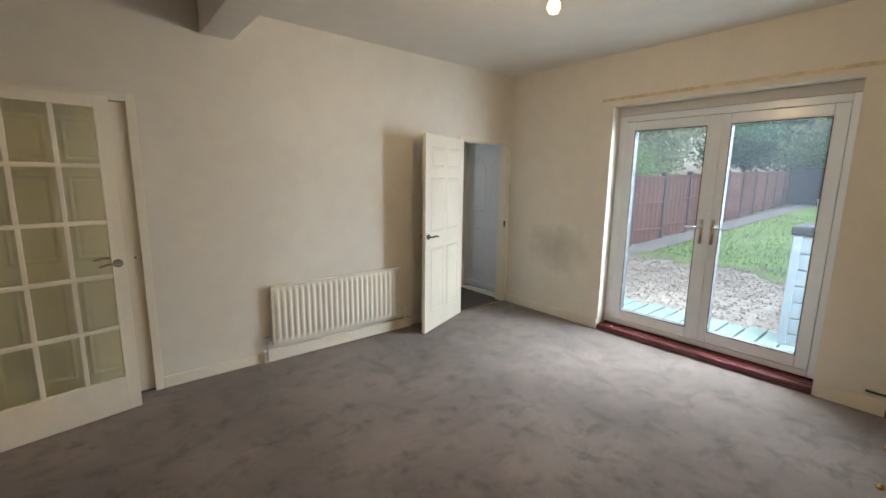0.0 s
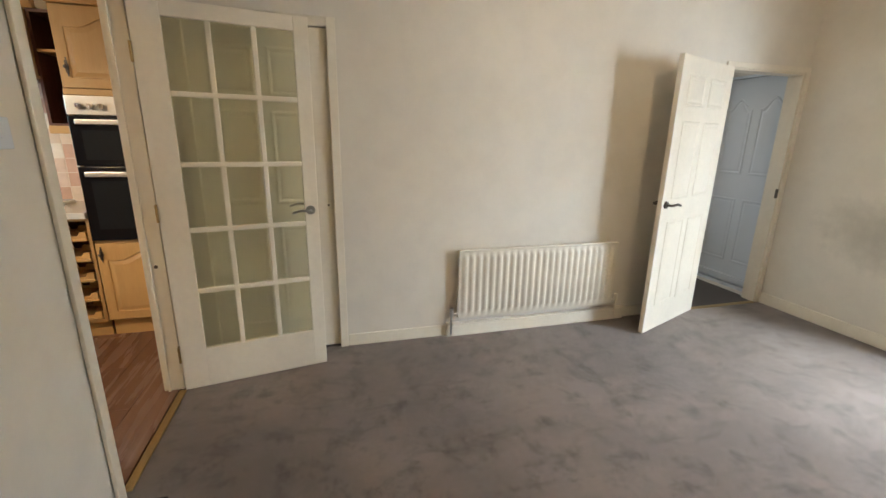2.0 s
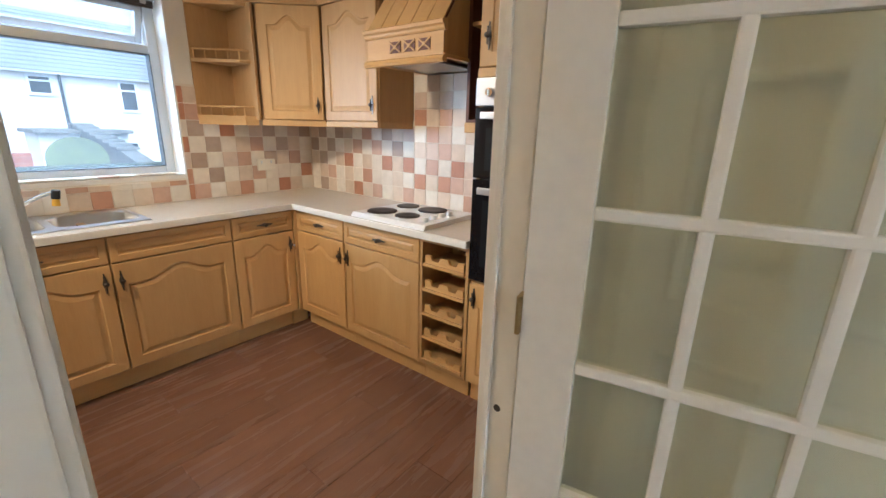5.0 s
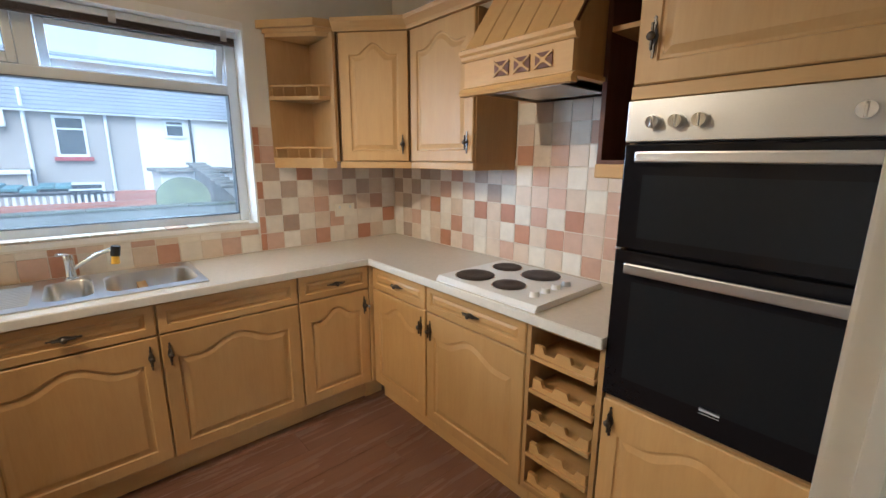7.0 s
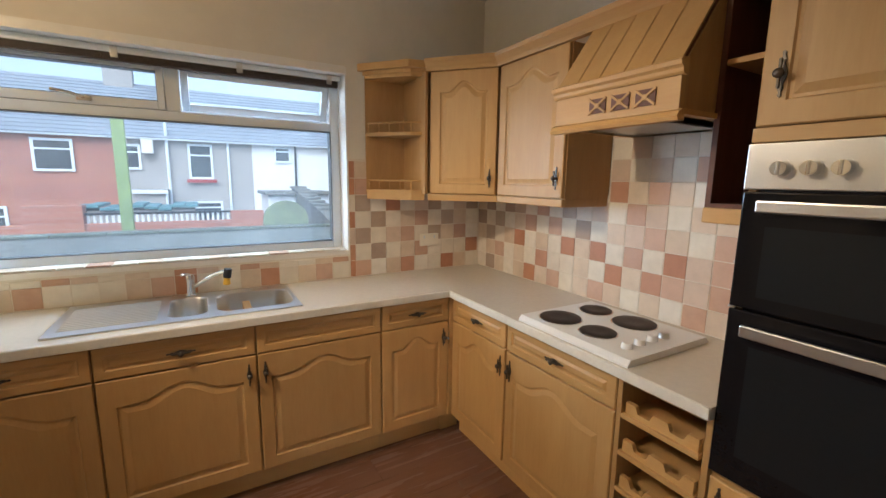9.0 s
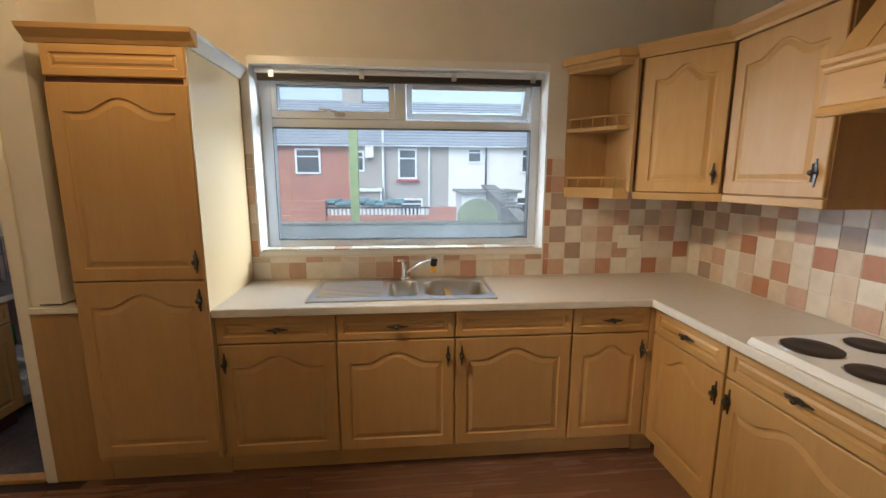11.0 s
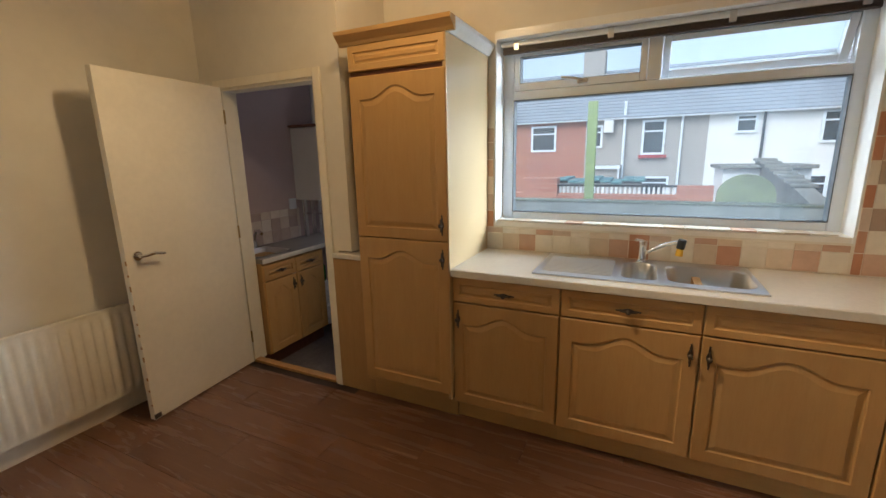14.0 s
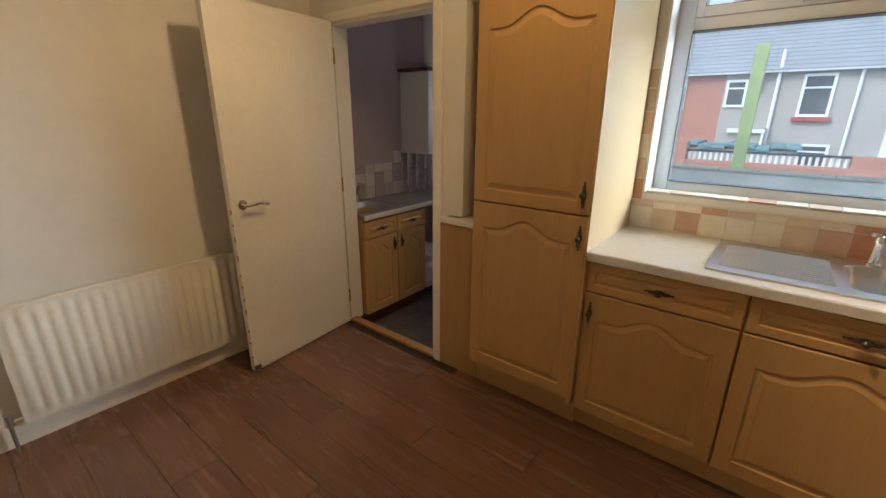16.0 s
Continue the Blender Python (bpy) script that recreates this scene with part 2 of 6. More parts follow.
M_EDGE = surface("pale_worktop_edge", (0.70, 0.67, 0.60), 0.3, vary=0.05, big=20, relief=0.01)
M_STEEL = surface("brushed_steel", (0.62, 0.62, 0.62), 0.33, 1.0, vary=0.04, fine=200, relief=0)
M_CHROME = surface("chrome", (0.80, 0.80, 0.80), 0.10, 1.0, vary=0.02, relief=0)
M_IRON = surface("antique_pewter", (0.11, 0.095, 0.08), 0.42, 0.85, vary=0.3, fine=150, relief=0.1)
M_PEWTER = surface("satin_pewter", (0.30, 0.29, 0.27), 0.35, 0.9, vary=0.15, fine=150, relief=0.03)
M_OVENPANE = surface("smoked_oven_window", (0.013, 0.015, 0.018), 0.2, vary=0.05, big=2, relief=0, uneven=0.0)
M_BLACKGLASS = surface("black_oven_glass", (0.008, 0.008, 0.010), 0.10, vary=0.05, relief=0)
for dark_glass in (M_OVENPANE, M_BLACKGLASS):
    dark_glass.node_tree.nodes["Principled BSDF"].inputs["Specular IOR Level"].default_value = 0.28
M_BLACK = surface("black_plastic", (0.02, 0.02, 0.022), 0.4, vary=0.1, relief=0.01)
M_PLATE = surface("cast_iron_plate", (0.045, 0.033, 0.028), 0.55, 0.3, vary=0.3, fine=120, relief=0.1)
M_ENAMEL = surface("white_enamel", (0.78, 0.78, 0.77), 0.15, vary=0.02, relief=0)
M_YELLOW = surface("yellow_plastic", (0.75, 0.42, 0.03), 0.4, vary=0.05, relief=0)
M_GREENP = surface("green_bottle_plastic", (0.02, 0.22, 0.07), 0.25, vary=0.1, relief=0)
M_BAG = surface("white_plastic_bag", (0.72, 0.74, 0.78), 0.35, vary=0.12, big=12, fine=40, relief=0.2)
M_COPPER = surface("copper_pipe", (0.60, 0.36, 0.24), 0.35, 1.0, vary=0.2, relief=0)
M_BLIND = surface("dark_blind_slat", (0.06, 0.045, 0.04), 0.5, vary=0.2, relief=0)
M_GROUT = surface("cream_grout", (0.72, 0.65, 0.55), 0.85, vary=0.08, relief=0.05)
M_TILE = tile_material("mottled_wall_tile", [(0, (0.70, 0.60, 0.48)), (0.22, (0.58, 0.45, 0.34)), (0.38, (0.60, 0.38, 0.25)), (0.52, (0.74, 0.67, 0.57)), (0.70, (0.56, 0.27, 0.14)), (0.80, (0.50, 0.38, 0.30)), (0.90, (0.55, 0.36, 0.26))], 0.42)
M_TILE_C = tile_material("cream_wall_tile", [(0, (0.80, 0.74, 0.64)), (0.4, (0.76, 0.69, 0.59)), (0.75, (0.82, 0.77, 0.69))], 0.36)
M_TILE_B = tile_material("beige_wall_tile", [(0, (0.68, 0.55, 0.43)), (0.4, (0.72, 0.60, 0.48)), (0.75, (0.66, 0.52, 0.42))], 0.38)
M_TILE_K = tile_material("pink_wall_tile", [(0, (0.58, 0.37, 0.27)), (0.4, (0.62, 0.41, 0.31)), (0.75, (0.55, 0.35, 0.26))], 0.4)
M_TILE_T = tile_material("terracotta_wall_tile", [(0, (0.50, 0.24, 0.14)), (0.4, (0.54, 0.29, 0.19)), (0.75, (0.47, 0.22, 0.13))], 0.4)
M_TILE_G = tile_material("taupe_wall_tile", [(0, (0.46, 0.35, 0.27)), (0.4, (0.50, 0.39, 0.31)), (0.75, (0.42, 0.31, 0.24))], 0.4)
M_TILE_P = tile_material("pale_pink_wall_tile", [(0, (0.66, 0.58, 0.52)), (0.35, (0.52, 0.42, 0.38)), (0.5, (0.72, 0.67, 0.62)), (0.8, (0.46, 0.36, 0.33))], 0.4)
# The veil amount paints glare and haze over the views outdoors.
M_GLASS = hazy_glass("veiled_window_glass", 0.032)
M_GLASS_F = hazy_glass("veiled_door_glass", 0.010)
M_GLASS_D = glass_material("door_glass", (0.84, 0.84, 0.68), 0.16)
M_BULB = glow("lit_bulb", (1.0, 0.55, 0.12), 9.0)
M_BRASS = surface("brass", (0.62, 0.44, 0.18), 0.25, 1.0, vary=0.1, relief=0)
M_DARKBOX = wood("near_black_wood", (0.020, 0.010, 0.007), (0.009, 0.005, 0.004), 0.75, (1, 0.15, 1))
M_PINE = wood("varnished_pine", (0.50, 0.28, 0.11), (0.36, 0.18, 0.06), 0.35, (1, 1, 0.15))
M_GRASS = surface("lawn_grass", (0.14, 0.235, 0.065), 0.9, vary=0.3, big=0.9, fine=40, relief=0.5, col2=(0.19, 0.30, 0.085))
M_EARTH = surface("rough_ground", (0.16, 0.14, 0.11), 0.95, vary=0.3, big=0.7, fine=12, relief=0.5)
M_GRAVEL = surface("pale_bark_gravel", (0.36, 0.32, 0.28), 0.95, vary=0.4, big=3, fine=26, relief=0.9)
M_PATH = surface("concrete_path", (0.21, 0.205, 0.20), 0.9, vary=0.15, big=2, fine=50, relief=0.2)
M_DECK = wood("green_grey_deck", (0.27, 0.36, 0.33), (0.19, 0.27, 0.25), 0.6, (0.1, 1, 1))
M_FENCE = wood("red_brown_fence", (0.27, 0.115, 0.095), (0.20, 0.080, 0.066), 0.8, (1, 1, 0.1))
M_FENCE_D = wood("purple_grey_fence", (0.12, 0.085, 0.10), (0.08, 0.06, 0.07), 0.8, (1, 1, 0.1))
M_BARK = surface("bark", (0.10, 0.075, 0.055), 0.95, vary=0.3, big=6, fine=40, relief=0.6)
M_CLAD = surface("white_cladding", (0.74, 0.75, 0.75), 0.5, vary=0.06, relief=0.03)
M_STORE = surface("grey_white_cladding", (0.24, 0.27, 0.30), 0.6, vary=0.10, relief=0.03)
# Coping colour darkened to offset the bright sky light on its top.
M_COPING = surface("darkened_coping", (0.10, 0.105, 0.08), 0.95, vary=0.3, big=4, fine=25, relief=0.5)
M_TARP = surface("teal_tarpaulin", (0.10, 0.22, 0.24), 0.6, vary=0.3, big=3, fine=20, relief=0.3)
M_BRICK = brick_material("red_brick", (0.46, 0.19, 0.12), (0.39, 0.15, 0.10), (0.34, 0.28, 0.24))
M_RENDER = surface("grey_render", (0.36, 0.34, 0.32), 0.95, vary=0.1, big=1, fine=30, relief=0.3)
M_RENDER_W = surface("white_render", (0.72, 0.72, 0.71), 0.9, vary=0.06, big=1, fine=30, relief=0.2)
M_SLATE = surface("grey_slate", (0.22, 0.25, 0.29), 0.8, vary=0.15, big=1.5, fine=14, relief=0.3)
M_BLOCK = surface("weathered_block_wall", (0.20, 0.20, 0.185), 0.95, vary=0.25, big=1.5, fine=25, relief=0.5)
M_MOSS = surface("mossy_wood", (0.17, 0.22, 0.08), 0.9, vary=0.3, big=3, fine=30, relief=0.4, col2=(0.22, 0.27, 0.11))
M_DARKPANE = surface("dark_window_pane", (0.05, 0.06, 0.07), 0.08, vary=0.2, relief=0)
M_REDSILL = surface("red_painted_sill", (0.36, 0.05, 0.05), 0.6, vary=0.1, relief=0.02)
M_GASKET = surface("grey_gasket", (0.09, 0.095, 0.10), 0.6, vary=0.1, relief=0)
M_FOAM = surface("black_rubber", (0.015, 0.015, 0.015), 0.7, vary=0.1, relief=0.05)


def leaf_material(name, a, b):
    """Thin leaves that let half of the light through."""
    mat, tree, bsdf = material(name)
    geo = tree.nodes.new("ShaderNodeNewGeometry")
    c = ramp(tree, geo.outputs["Random Per Island"], [(0, rgba(a)), (1, rgba(b))])
    tree.links.new(c, bsdf.inputs["Base Color"])
    bsdf.inputs["Roughness"].default_value = 0.7
    thin = node(tree, "ShaderNodeBsdfTranslucent", [("Color", c)])
    both = node(tree, "ShaderNodeMixShader", [(1, bsdf.outputs[0]), (2, thin.outputs[0])], Fac=0.45)
    tree.links.new(both.outputs[0], tree.nodes["Material Output"].inputs["Surface"])
    return mat


M_LEAF = leaf_material("leaves", (0.24, 0.36, 0.15), (0.34, 0.46, 0.23))
M_LEAF_Y = leaf_material("pale_leaves", (0.36, 0.42, 0.25), (0.46, 0.50, 0.33))
M_LEAF_D = leaf_material("dark_leaves", (0.10, 0.22, 0.09), (0.17, 0.31, 0.13))

# ---- building helpers ----


def box(bm, x0, x1, y0, y1, z0, z1, bev=0.0, m=None):
    at = Matrix.Translation(((x0 + x1) / 2, (y0 + y1) / 2, (z0 + z1) / 2)) @ Matrix.Diagonal((abs(x1 - x0), abs(y1 - y0), abs(z1 - z0), 1))
    vs = bmesh.ops.create_cube(bm, size=1.0, matrix=(m @ at) if m else at)["verts"]
    if bev:
        es = list({e for v in vs for e in v.link_edges})
        bmesh.ops.bevel(bm, geom=es, offset=bev, segments=2, affect="EDGES", profile=0.6)
    return bm


def prism(bm, pts, axis, a, b):
    """A polygon drawn out along an axis; pts give the other two coordinates in order."""
    k = "xyz".index(axis)

    def at(p, h):
        c = list(p)
        c.insert(k, h)
        return bm.verts.new(c)
    lo, hi = [at(p, a) for p in pts], [at(p, b) for p in pts]
    bm.faces.new(lo[::-1]), bm.faces.new(hi)
    for i in range(len(pts)):
        j = (i + 1) % len(pts)
        bm.faces.new((lo[i], lo[j], hi[j], hi[i]))
    return bm


def cyl(bm, p, q, r, seg=16, r2=None):
    p, q = Vector(p), Vector(q)
    m = Matrix.Translation((p + q) / 2) @ (q - p).to_track_quat("Z", "Y").to_matrix().to_4x4()
    bmesh.ops.create_cone(bm, cap_ends=True, segments=seg, radius1=r, radius2=r if r2 is None else r2, depth=(q - p).length, matrix=m)
    return bm


def ball(bm, c, r, sx=1, sy=1, sz=1, seg=12):
    bmesh.ops.create_uvsphere(bm, u_segments=seg, v_segments=max(seg // 2, 6), radius=r, matrix=Matrix.Translation(c) @ Matrix.Diagonal((sx, sy, sz, 1)))
    return bm


def tube(bm, pts, r, seg=10):
    rings = []
    for i, p in enumerate(pts):
        a, b = Vector(pts[max(i - 1, 0)]), Vector(pts[min(i + 1, len(pts) - 1)])
        rot = (b - a).to_track_quat("Z", "Y").to_matrix()
        rings.append([bm.verts.new(Vector(p) + rot @ Vector((r * math.cos(t), r * math.sin(t), 0))) for t in (2 * math.pi * k / seg for k in range(seg))])
    for u, v in zip(rings, rings[1:]):
        for k in range(seg):
            bm.faces.new((u[k], u[(k + 1) % seg], v[(k + 1) % seg], v[k]))
    bm.faces.new(rings[0][::-1]), bm.faces.new(rings[-1])
    return bm


def loops(bm, rings, cap_last=True, cap_first=False):
    vs = [[bm.verts.new(p) for p in ring] for ring in rings]
    n = len(vs[0])
    for u, v in zip(vs, vs[1:]):
        for k in range(n):
            bm.faces.new((u[k], u[(k + 1) % n], v[(k + 1) % n], v[k]))
    if cap_last:
        bm.faces.new(vs[-1])
    if cap_first:
        bm.faces.new(vs[0][::-1])
    return bm


def lathe(bm, profile, c=(0, 0, 0), seg=24):
    return loops(bm, [[(c[0] + r * math.cos(2 * math.pi * k / seg), c[1] + r * math.sin(2 * math.pi * k / seg), c[2] + z) for k in range(seg)] for r, z in profile], True, True)


def mesh_of(name, bm, mat, smooth=False):
    bmesh.ops.recalc_face_normals(bm, faces=bm.faces)
    me = bpy.data.meshes.new(name)
    bm.to_mesh(me)
    bm.free()
    me.materials.append(mat)
    if smooth:
        me.polygons.foreach_set("use_smooth", [True] * len(me.polygons))
        me.set_sharp_from_angle(angle=radians(40))
    return me


def part(name, bm, mat, parent=None, label="", m=None, smooth=False):
    ob = new(name, mesh_of(name, bm, mat, smooth))
    ob.parent = parent
    if m:
        ob.matrix_basis = m
    return tagged(ob, label)


def thing(name, label, category, m=None, group="", kind=""):
    ob = new(name)
    ob.empty_display_size = 0.1
    if m:
        ob.matrix_basis = m
    return tagged(ob, label, category, group, kind)


def solid(name, bm, mat, label, category, kind="structure", smooth=False):
    return tagged(part(name, bm, mat, None, label, None, smooth), label, category, "", kind)


B = bmesh.new


def plate(axis, us, vs, a, b, skip):
    """A slab of cells between the lines us and vs, from a to b along axis, with the skipped cells left open; one welded mesh."""
    bm, k = B(), "xyz".index(axis)
    made = {}

    def vert(i, j, s):
        if (i, j, s) not in made:
            c = [us[i], vs[j]]
            c.insert(k, b if s else a)
            made[i, j, s] = bm.verts.new(c)
        return made[i, j, s]
    cells = {(i, j) for i in range(len(us) - 1) for j in range(len(vs) - 1)} - set(skip)
    for i, j in sorted(cells):
        q = ((i, j), (i + 1, j), (i + 1, j + 1), (i, j + 1))
        bm.faces.new([vert(*c, 0) for c in q])
        bm.faces.new([vert(*c, 1) for c in reversed(q)])
        for (c, d), (di, dj) in zip(((q[0], q[1]), (q[1], q[2]), (q[2], q[3]), (q[3], q[0])), ((0, -1), (1, 0), (0, 1), (-1, 0))):
            if (i + di, j + dj) not in cells:
                bm.faces.new((vert(*c, 0), vert(*d, 0), vert(*d, 1), vert(*c, 1)))
    return bm


def pierced(axis, a, b, u0, u1, z0, z1, holes):
    us = sorted({u0, u1, *(h[0] for h in holes), *(h[1] for h in holes)})
    zs = sorted({z0, z1, *(max(h[2], z0) for h in holes), *(h[3] for h in holes)})
    skip = [(i, j) for i in range(len(us) - 1) for j in range(len(zs) - 1) for h in holes
            if h[0] <= us[i] < h[1] and h[2] <= zs[j] < h[3]]
    return plate(axis, us, zs, a, b, skip)

# ---- structure ----
CEIL = 2.77
XE, YN, XP = 3.96, 3.71, -0.735          # living room: east face, north face, partition face
XW, YK = -3.45, 4.775                    # kitchen: west face, north face
XU = -2.955                              # kitchen: face of the scullery wall


def wall_x(x0, x1, y0, y1, z0, z1, holes=()):
    """A wall along y, with openings (y0, y1, z0, z1)."""
    return pierced("x", x0, x1, y0, y1, z0, z1, holes)


def wall_y(y0, y1, x0, x1, z0, z1, holes=()):
    """A wall along x, with openings (x0, x1, z0, z1)."""
    return pierced("y", y0, y1, x0, x1, z0, z1, holes)


solid("wall_north", wall_y(YN, 3.83, XP, XE, 0, CEIL, [(-0.60, 0.17, 0, 2.045), (3.13, 3.925, 0, 2.0)]), M_WALL, "magnolia painted plaster wall behind the radiator", "wall")
solid("wall_east", wall_x(XE, 4.26, -1.5, 5.3, -0.3, 3.0, [(0.63, 2.395, 0, 2.285), (3.80, 4.60, 0, 2.06)]), M_WALL_E, "magnolia painted wall with a dark smudge by the garden doors", "wall")
solid("wall_partition", wall_x(-0.83, XP, -1.5, 4.9, 0, CEIL, [(2.59, 3.415, 0, 2.04)]), M_WALL, "magnolia wall between living room and kitchen", "wall")
solid("wall_south", wall_y(-1.62, -1.5, -0.83, 4.26, -0.3, 3.0), M_WALL, "magnolia painted wall closing the living room", "wall")
solid("wall_hall_west", wall_x(2.48, 2.6, 3.83, 5.3, 0, CEIL), M_WALL, "pale painted wall of the rear hall", "wall")
# The opening is unseen, added only to let light into the hall.
solid("wall_hall_north", wall_y(5.3, 5.42, 2.48, 4.26, 0, 3.0, [(2.8, 3.8, 0.9, 2.1)]), M_WALL, "pale painted wall of the rear hall with an added opening for light", "wall")
solid("wall_closet", wall_y(4.30, 4.36, -0.735, 2.48, 0, CEIL), M_WALL, "plain wall at the back of the closet", "wall")
solid("wall_kitchen_north", wall_y(YK, 4.9, -3.75, -0.83, 0, CEIL), M_WALL, "magnolia kitchen wall behind the hob", "wall")
solid("wall_kitchen_west", wall_x(-3.75, XW, 1.25, YK, -0.3, 3.0, [(2.018, 3.765, 1.06, 2.20)]), M_WALL, "magnolia kitchen wall round the window", "wall")
solid("wall_scullery", wall_x(-3.06, XU, 0.05, 1.15, -0.12, CEIL, [(0.235, 1.075, -0.12, 1.985)]), M_WALL, "magnolia wall with the doorway to the scullery", "wall")
bm = B()
box(bm, -3.75, XU, 1.15, 1.25, 0.93, CEIL)
box(bm, -3.75, -3.05, 1.15, 1.25, -0.12, 0.93)
solid("wall_return", bm, M_WALL, "short return of wall with a ragged plaster end", "wall")
solid("wall_kitchen_south", wall_y(-0.07, 0.05, -3.06, -0.83, 0, CEIL), M_WALL, "magnolia kitchen wall behind the long radiator", "wall")
solid("wall_scullery_south", wall_y(-0.24, -0.12, -5.0, -3.06, -0.3, CEIL), M_WALL_U, "lilac grey wall of the scullery", "wall")
solid("wall_scullery_east", wall_x(-3.06, -2.98, -0.12, 0.05, -0.3, CEIL), M_WALL_U, "lilac grey end wall of the scullery", "wall")
solid("wall_scullery_west", wall_x(-5.0, -4.8, -0.12, 1.25, -0.3, 3.0, [(0.45, 0.95, 1.25, 1.85)]), M_WALL_U, "lilac grey scullery wall with a window", "wall")
solid("wall_scullery_north", wall_y(1.15, 1.25, -4.8, -3.75, -0.3, CEIL), M_WALL_U, "lilac grey side wall of the scullery", "wall")

solid("floor_living", box(B(), XP - 0.01, 4.26, -1.5, 3.715, -0.12, 0.0), M_CARPET, "worn grey-brown carpet with stains and scuffs", "carpet")
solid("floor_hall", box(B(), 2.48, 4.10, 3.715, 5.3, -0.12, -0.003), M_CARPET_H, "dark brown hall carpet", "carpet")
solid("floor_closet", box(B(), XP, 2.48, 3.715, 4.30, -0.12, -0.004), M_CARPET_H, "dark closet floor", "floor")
kitchen_floor = solid("floor_kitchen", box(box(B(), -2.985, XP - 0.01, -0.07, 4.9, -0.12, -0.008), -3.75, -2.985, 1.15, 4.9, -0.12, -0.008), M_GROOVE, "red-brown wood laminate planks", "floor")
solid("floor_scullery", box(B(), -5.0, -2.985, -0.24, 1.25, -0.25, -0.12), M_VINYL, "worn grey vinyl floor", "floor")
solid("ceiling_living", box(B(), -0.83, 4.26, -1.62, 3.83, CEIL, CEIL + 0.15), M_CEIL, "off-white ceiling", "ceiling")
solid("ceiling_hall", box(B(), -0.735, 4.26, 3.83, 5.42, CEIL, CEIL + 0.15), M_CEIL, "off-white hall ceiling", "ceiling")
solid("ceiling_kitchen", box(B(), -5.0, -0.83, -0.24, 4.9, CEIL, CEIL + 0.15), M_CEIL, "off-white kitchen ceiling", "ceiling")
solid("ceiling_beam", box(B(), 0.626, 0.845, -1.5, YN - 0.002, 2.55, CEIL, 0.008), M_CEIL, "boxed-in beam across the ceiling", "beam")


def frame_set(name, label, wall_axis, a0, a1, top, face, depth, jamb=0.03, arch=0.06, side=1, bottom=0.0, mat=M_GLOSS, outer=True):
    """Door lining and architrave round an opening in a wall; face: where the wall's seen face lies, side: which way it looks."""
    t = thing(name, label, "door frame", kind="structure")

    def b(u0, u1, v0, v1, z0, z1, bev=0.004):
        return box(B(), u0, u1, v0, v1, z0, z1, bev) if wall_axis == "y" else box(B(), v0, v1, u0, u1, z0, z1, bev)
    back = face - side * depth
    v0, v1 = sorted((face + side * 0.004, back))
    part("lining", b(a0, a0 + jamb, v0, v1, bottom, top), mat, t)
    part("lining", b(a1 - jamb, a1, v0, v1, bottom, top), mat, t)
    part("lining", b(a0 + jamb, a1 - jamb, v0, v1, top - jamb, top), mat, t)
    if outer:
        w0, w1 = sorted((face + side * 0.004, face + side * 0.018))
        part("architrave", b(a0 - arch + 0.015, a0 + 0.012, w0, w1, bottom, top + arch - 0.015), mat, t)
        part("architrave", b(a1 - 0.012, a1 + arch - 0.015, w0, w1, bottom, top + arch - 0.015), mat, t)
        part("architrave", b(a0 + 0.012, a1 - 0.012, w0, w1, top - 0.012, top + arch - 0.015), mat, t)
    return t


f1 = frame_set("door_frame_1", "cream gloss lining of the kitchen opening", "x", 2.59, 3.415, 2.04, XP, 0.10, 0.025, 0.055)
part("strike_plate", box(B(), -0.800, -0.772, 2.6145, 2.6165, 0.95, 1.03, 0.001), M_IRON, f1, "dark worn strike plate")
part("keep_hole", cyl(B(), (-0.775, 3.3915, 0.74), (-0.775, 3.3885, 0.74), 0.010, 12), M_IRON, f1, "old screw hole with a dark rim")
part("door_stop", box(B(), -0.812, -0.797, 2.615, 2.627, 0.0, 2.015, 0.002), M_GLOSS, f1)
part("door_stop", box(B(), -0.812, -0.797, 3.378, 3.390, 0.0, 2.015, 0.002), M_GLOSS, f1)
frame_set("door_frame_2", "cream gloss closet door frame", "y", -0.60, 0.17, 2.045, YN, 0.12, 0.008, 0.055, side=-1)
f = frame_set("door_frame_3", "cream gloss hall door frame", "y", 3.13, 3.925, 2.0, YN, 0.12, 0.025, 0.045, side=-1)
part("latch_plate", box(B(), 3.893, 3.899, 3.70, 3.722, 0.97, 1.05), M_IRON, f)
frame_set("door_frame_4", "cream gloss scullery door frame", "x", 0.235, 1.075, 1.985, XU, 0.105, 0.03, 0.055, bottom=-0.008)

t = thing("baseboard", "painted skirting boards of the living room", "skirting board", kind="structure")
for x0, x1 in ((0.215, 0.92), (2.44, 3.085)):
    part("skirting", box(B(), x0, x1, 3.698, 3.712, 0, 0.085, 0.004), M_GLOSS, t)
part("pipe_boxing", box(box(B(), 0.92, 2.44, 3.672, 3.712, 0, 0.088, 0.004), 0.92, 2.44, 3.662, 3.712, 0.088, 0.102, 0.003), M_GLOSS, t, "white boxed-in skirting under the radiator")
part("skirting", box(B(), 3.946, 3.962, 2.40, 3.69, 0, 0.10, 0.004), M_GLOSS, t)
part("skirting", box(B(), 3.946, 3.962, -1.5, 0.61, 0, 0.10, 0.004), M_GLOSS, t)
part("skirting", box(B(), -0.737, -0.721, -1.5, 1.55, 0, 0.10, 0.004), M_GLOSS, t)
t = thing("baseboard", "cream skirting board of the kitchen", "skirting board", kind="structure")
part("skirting", box(B(), -2.95, -0.83, 0.048, 0.066, 0, 0.12, 0.004), M_GLOSS, t)
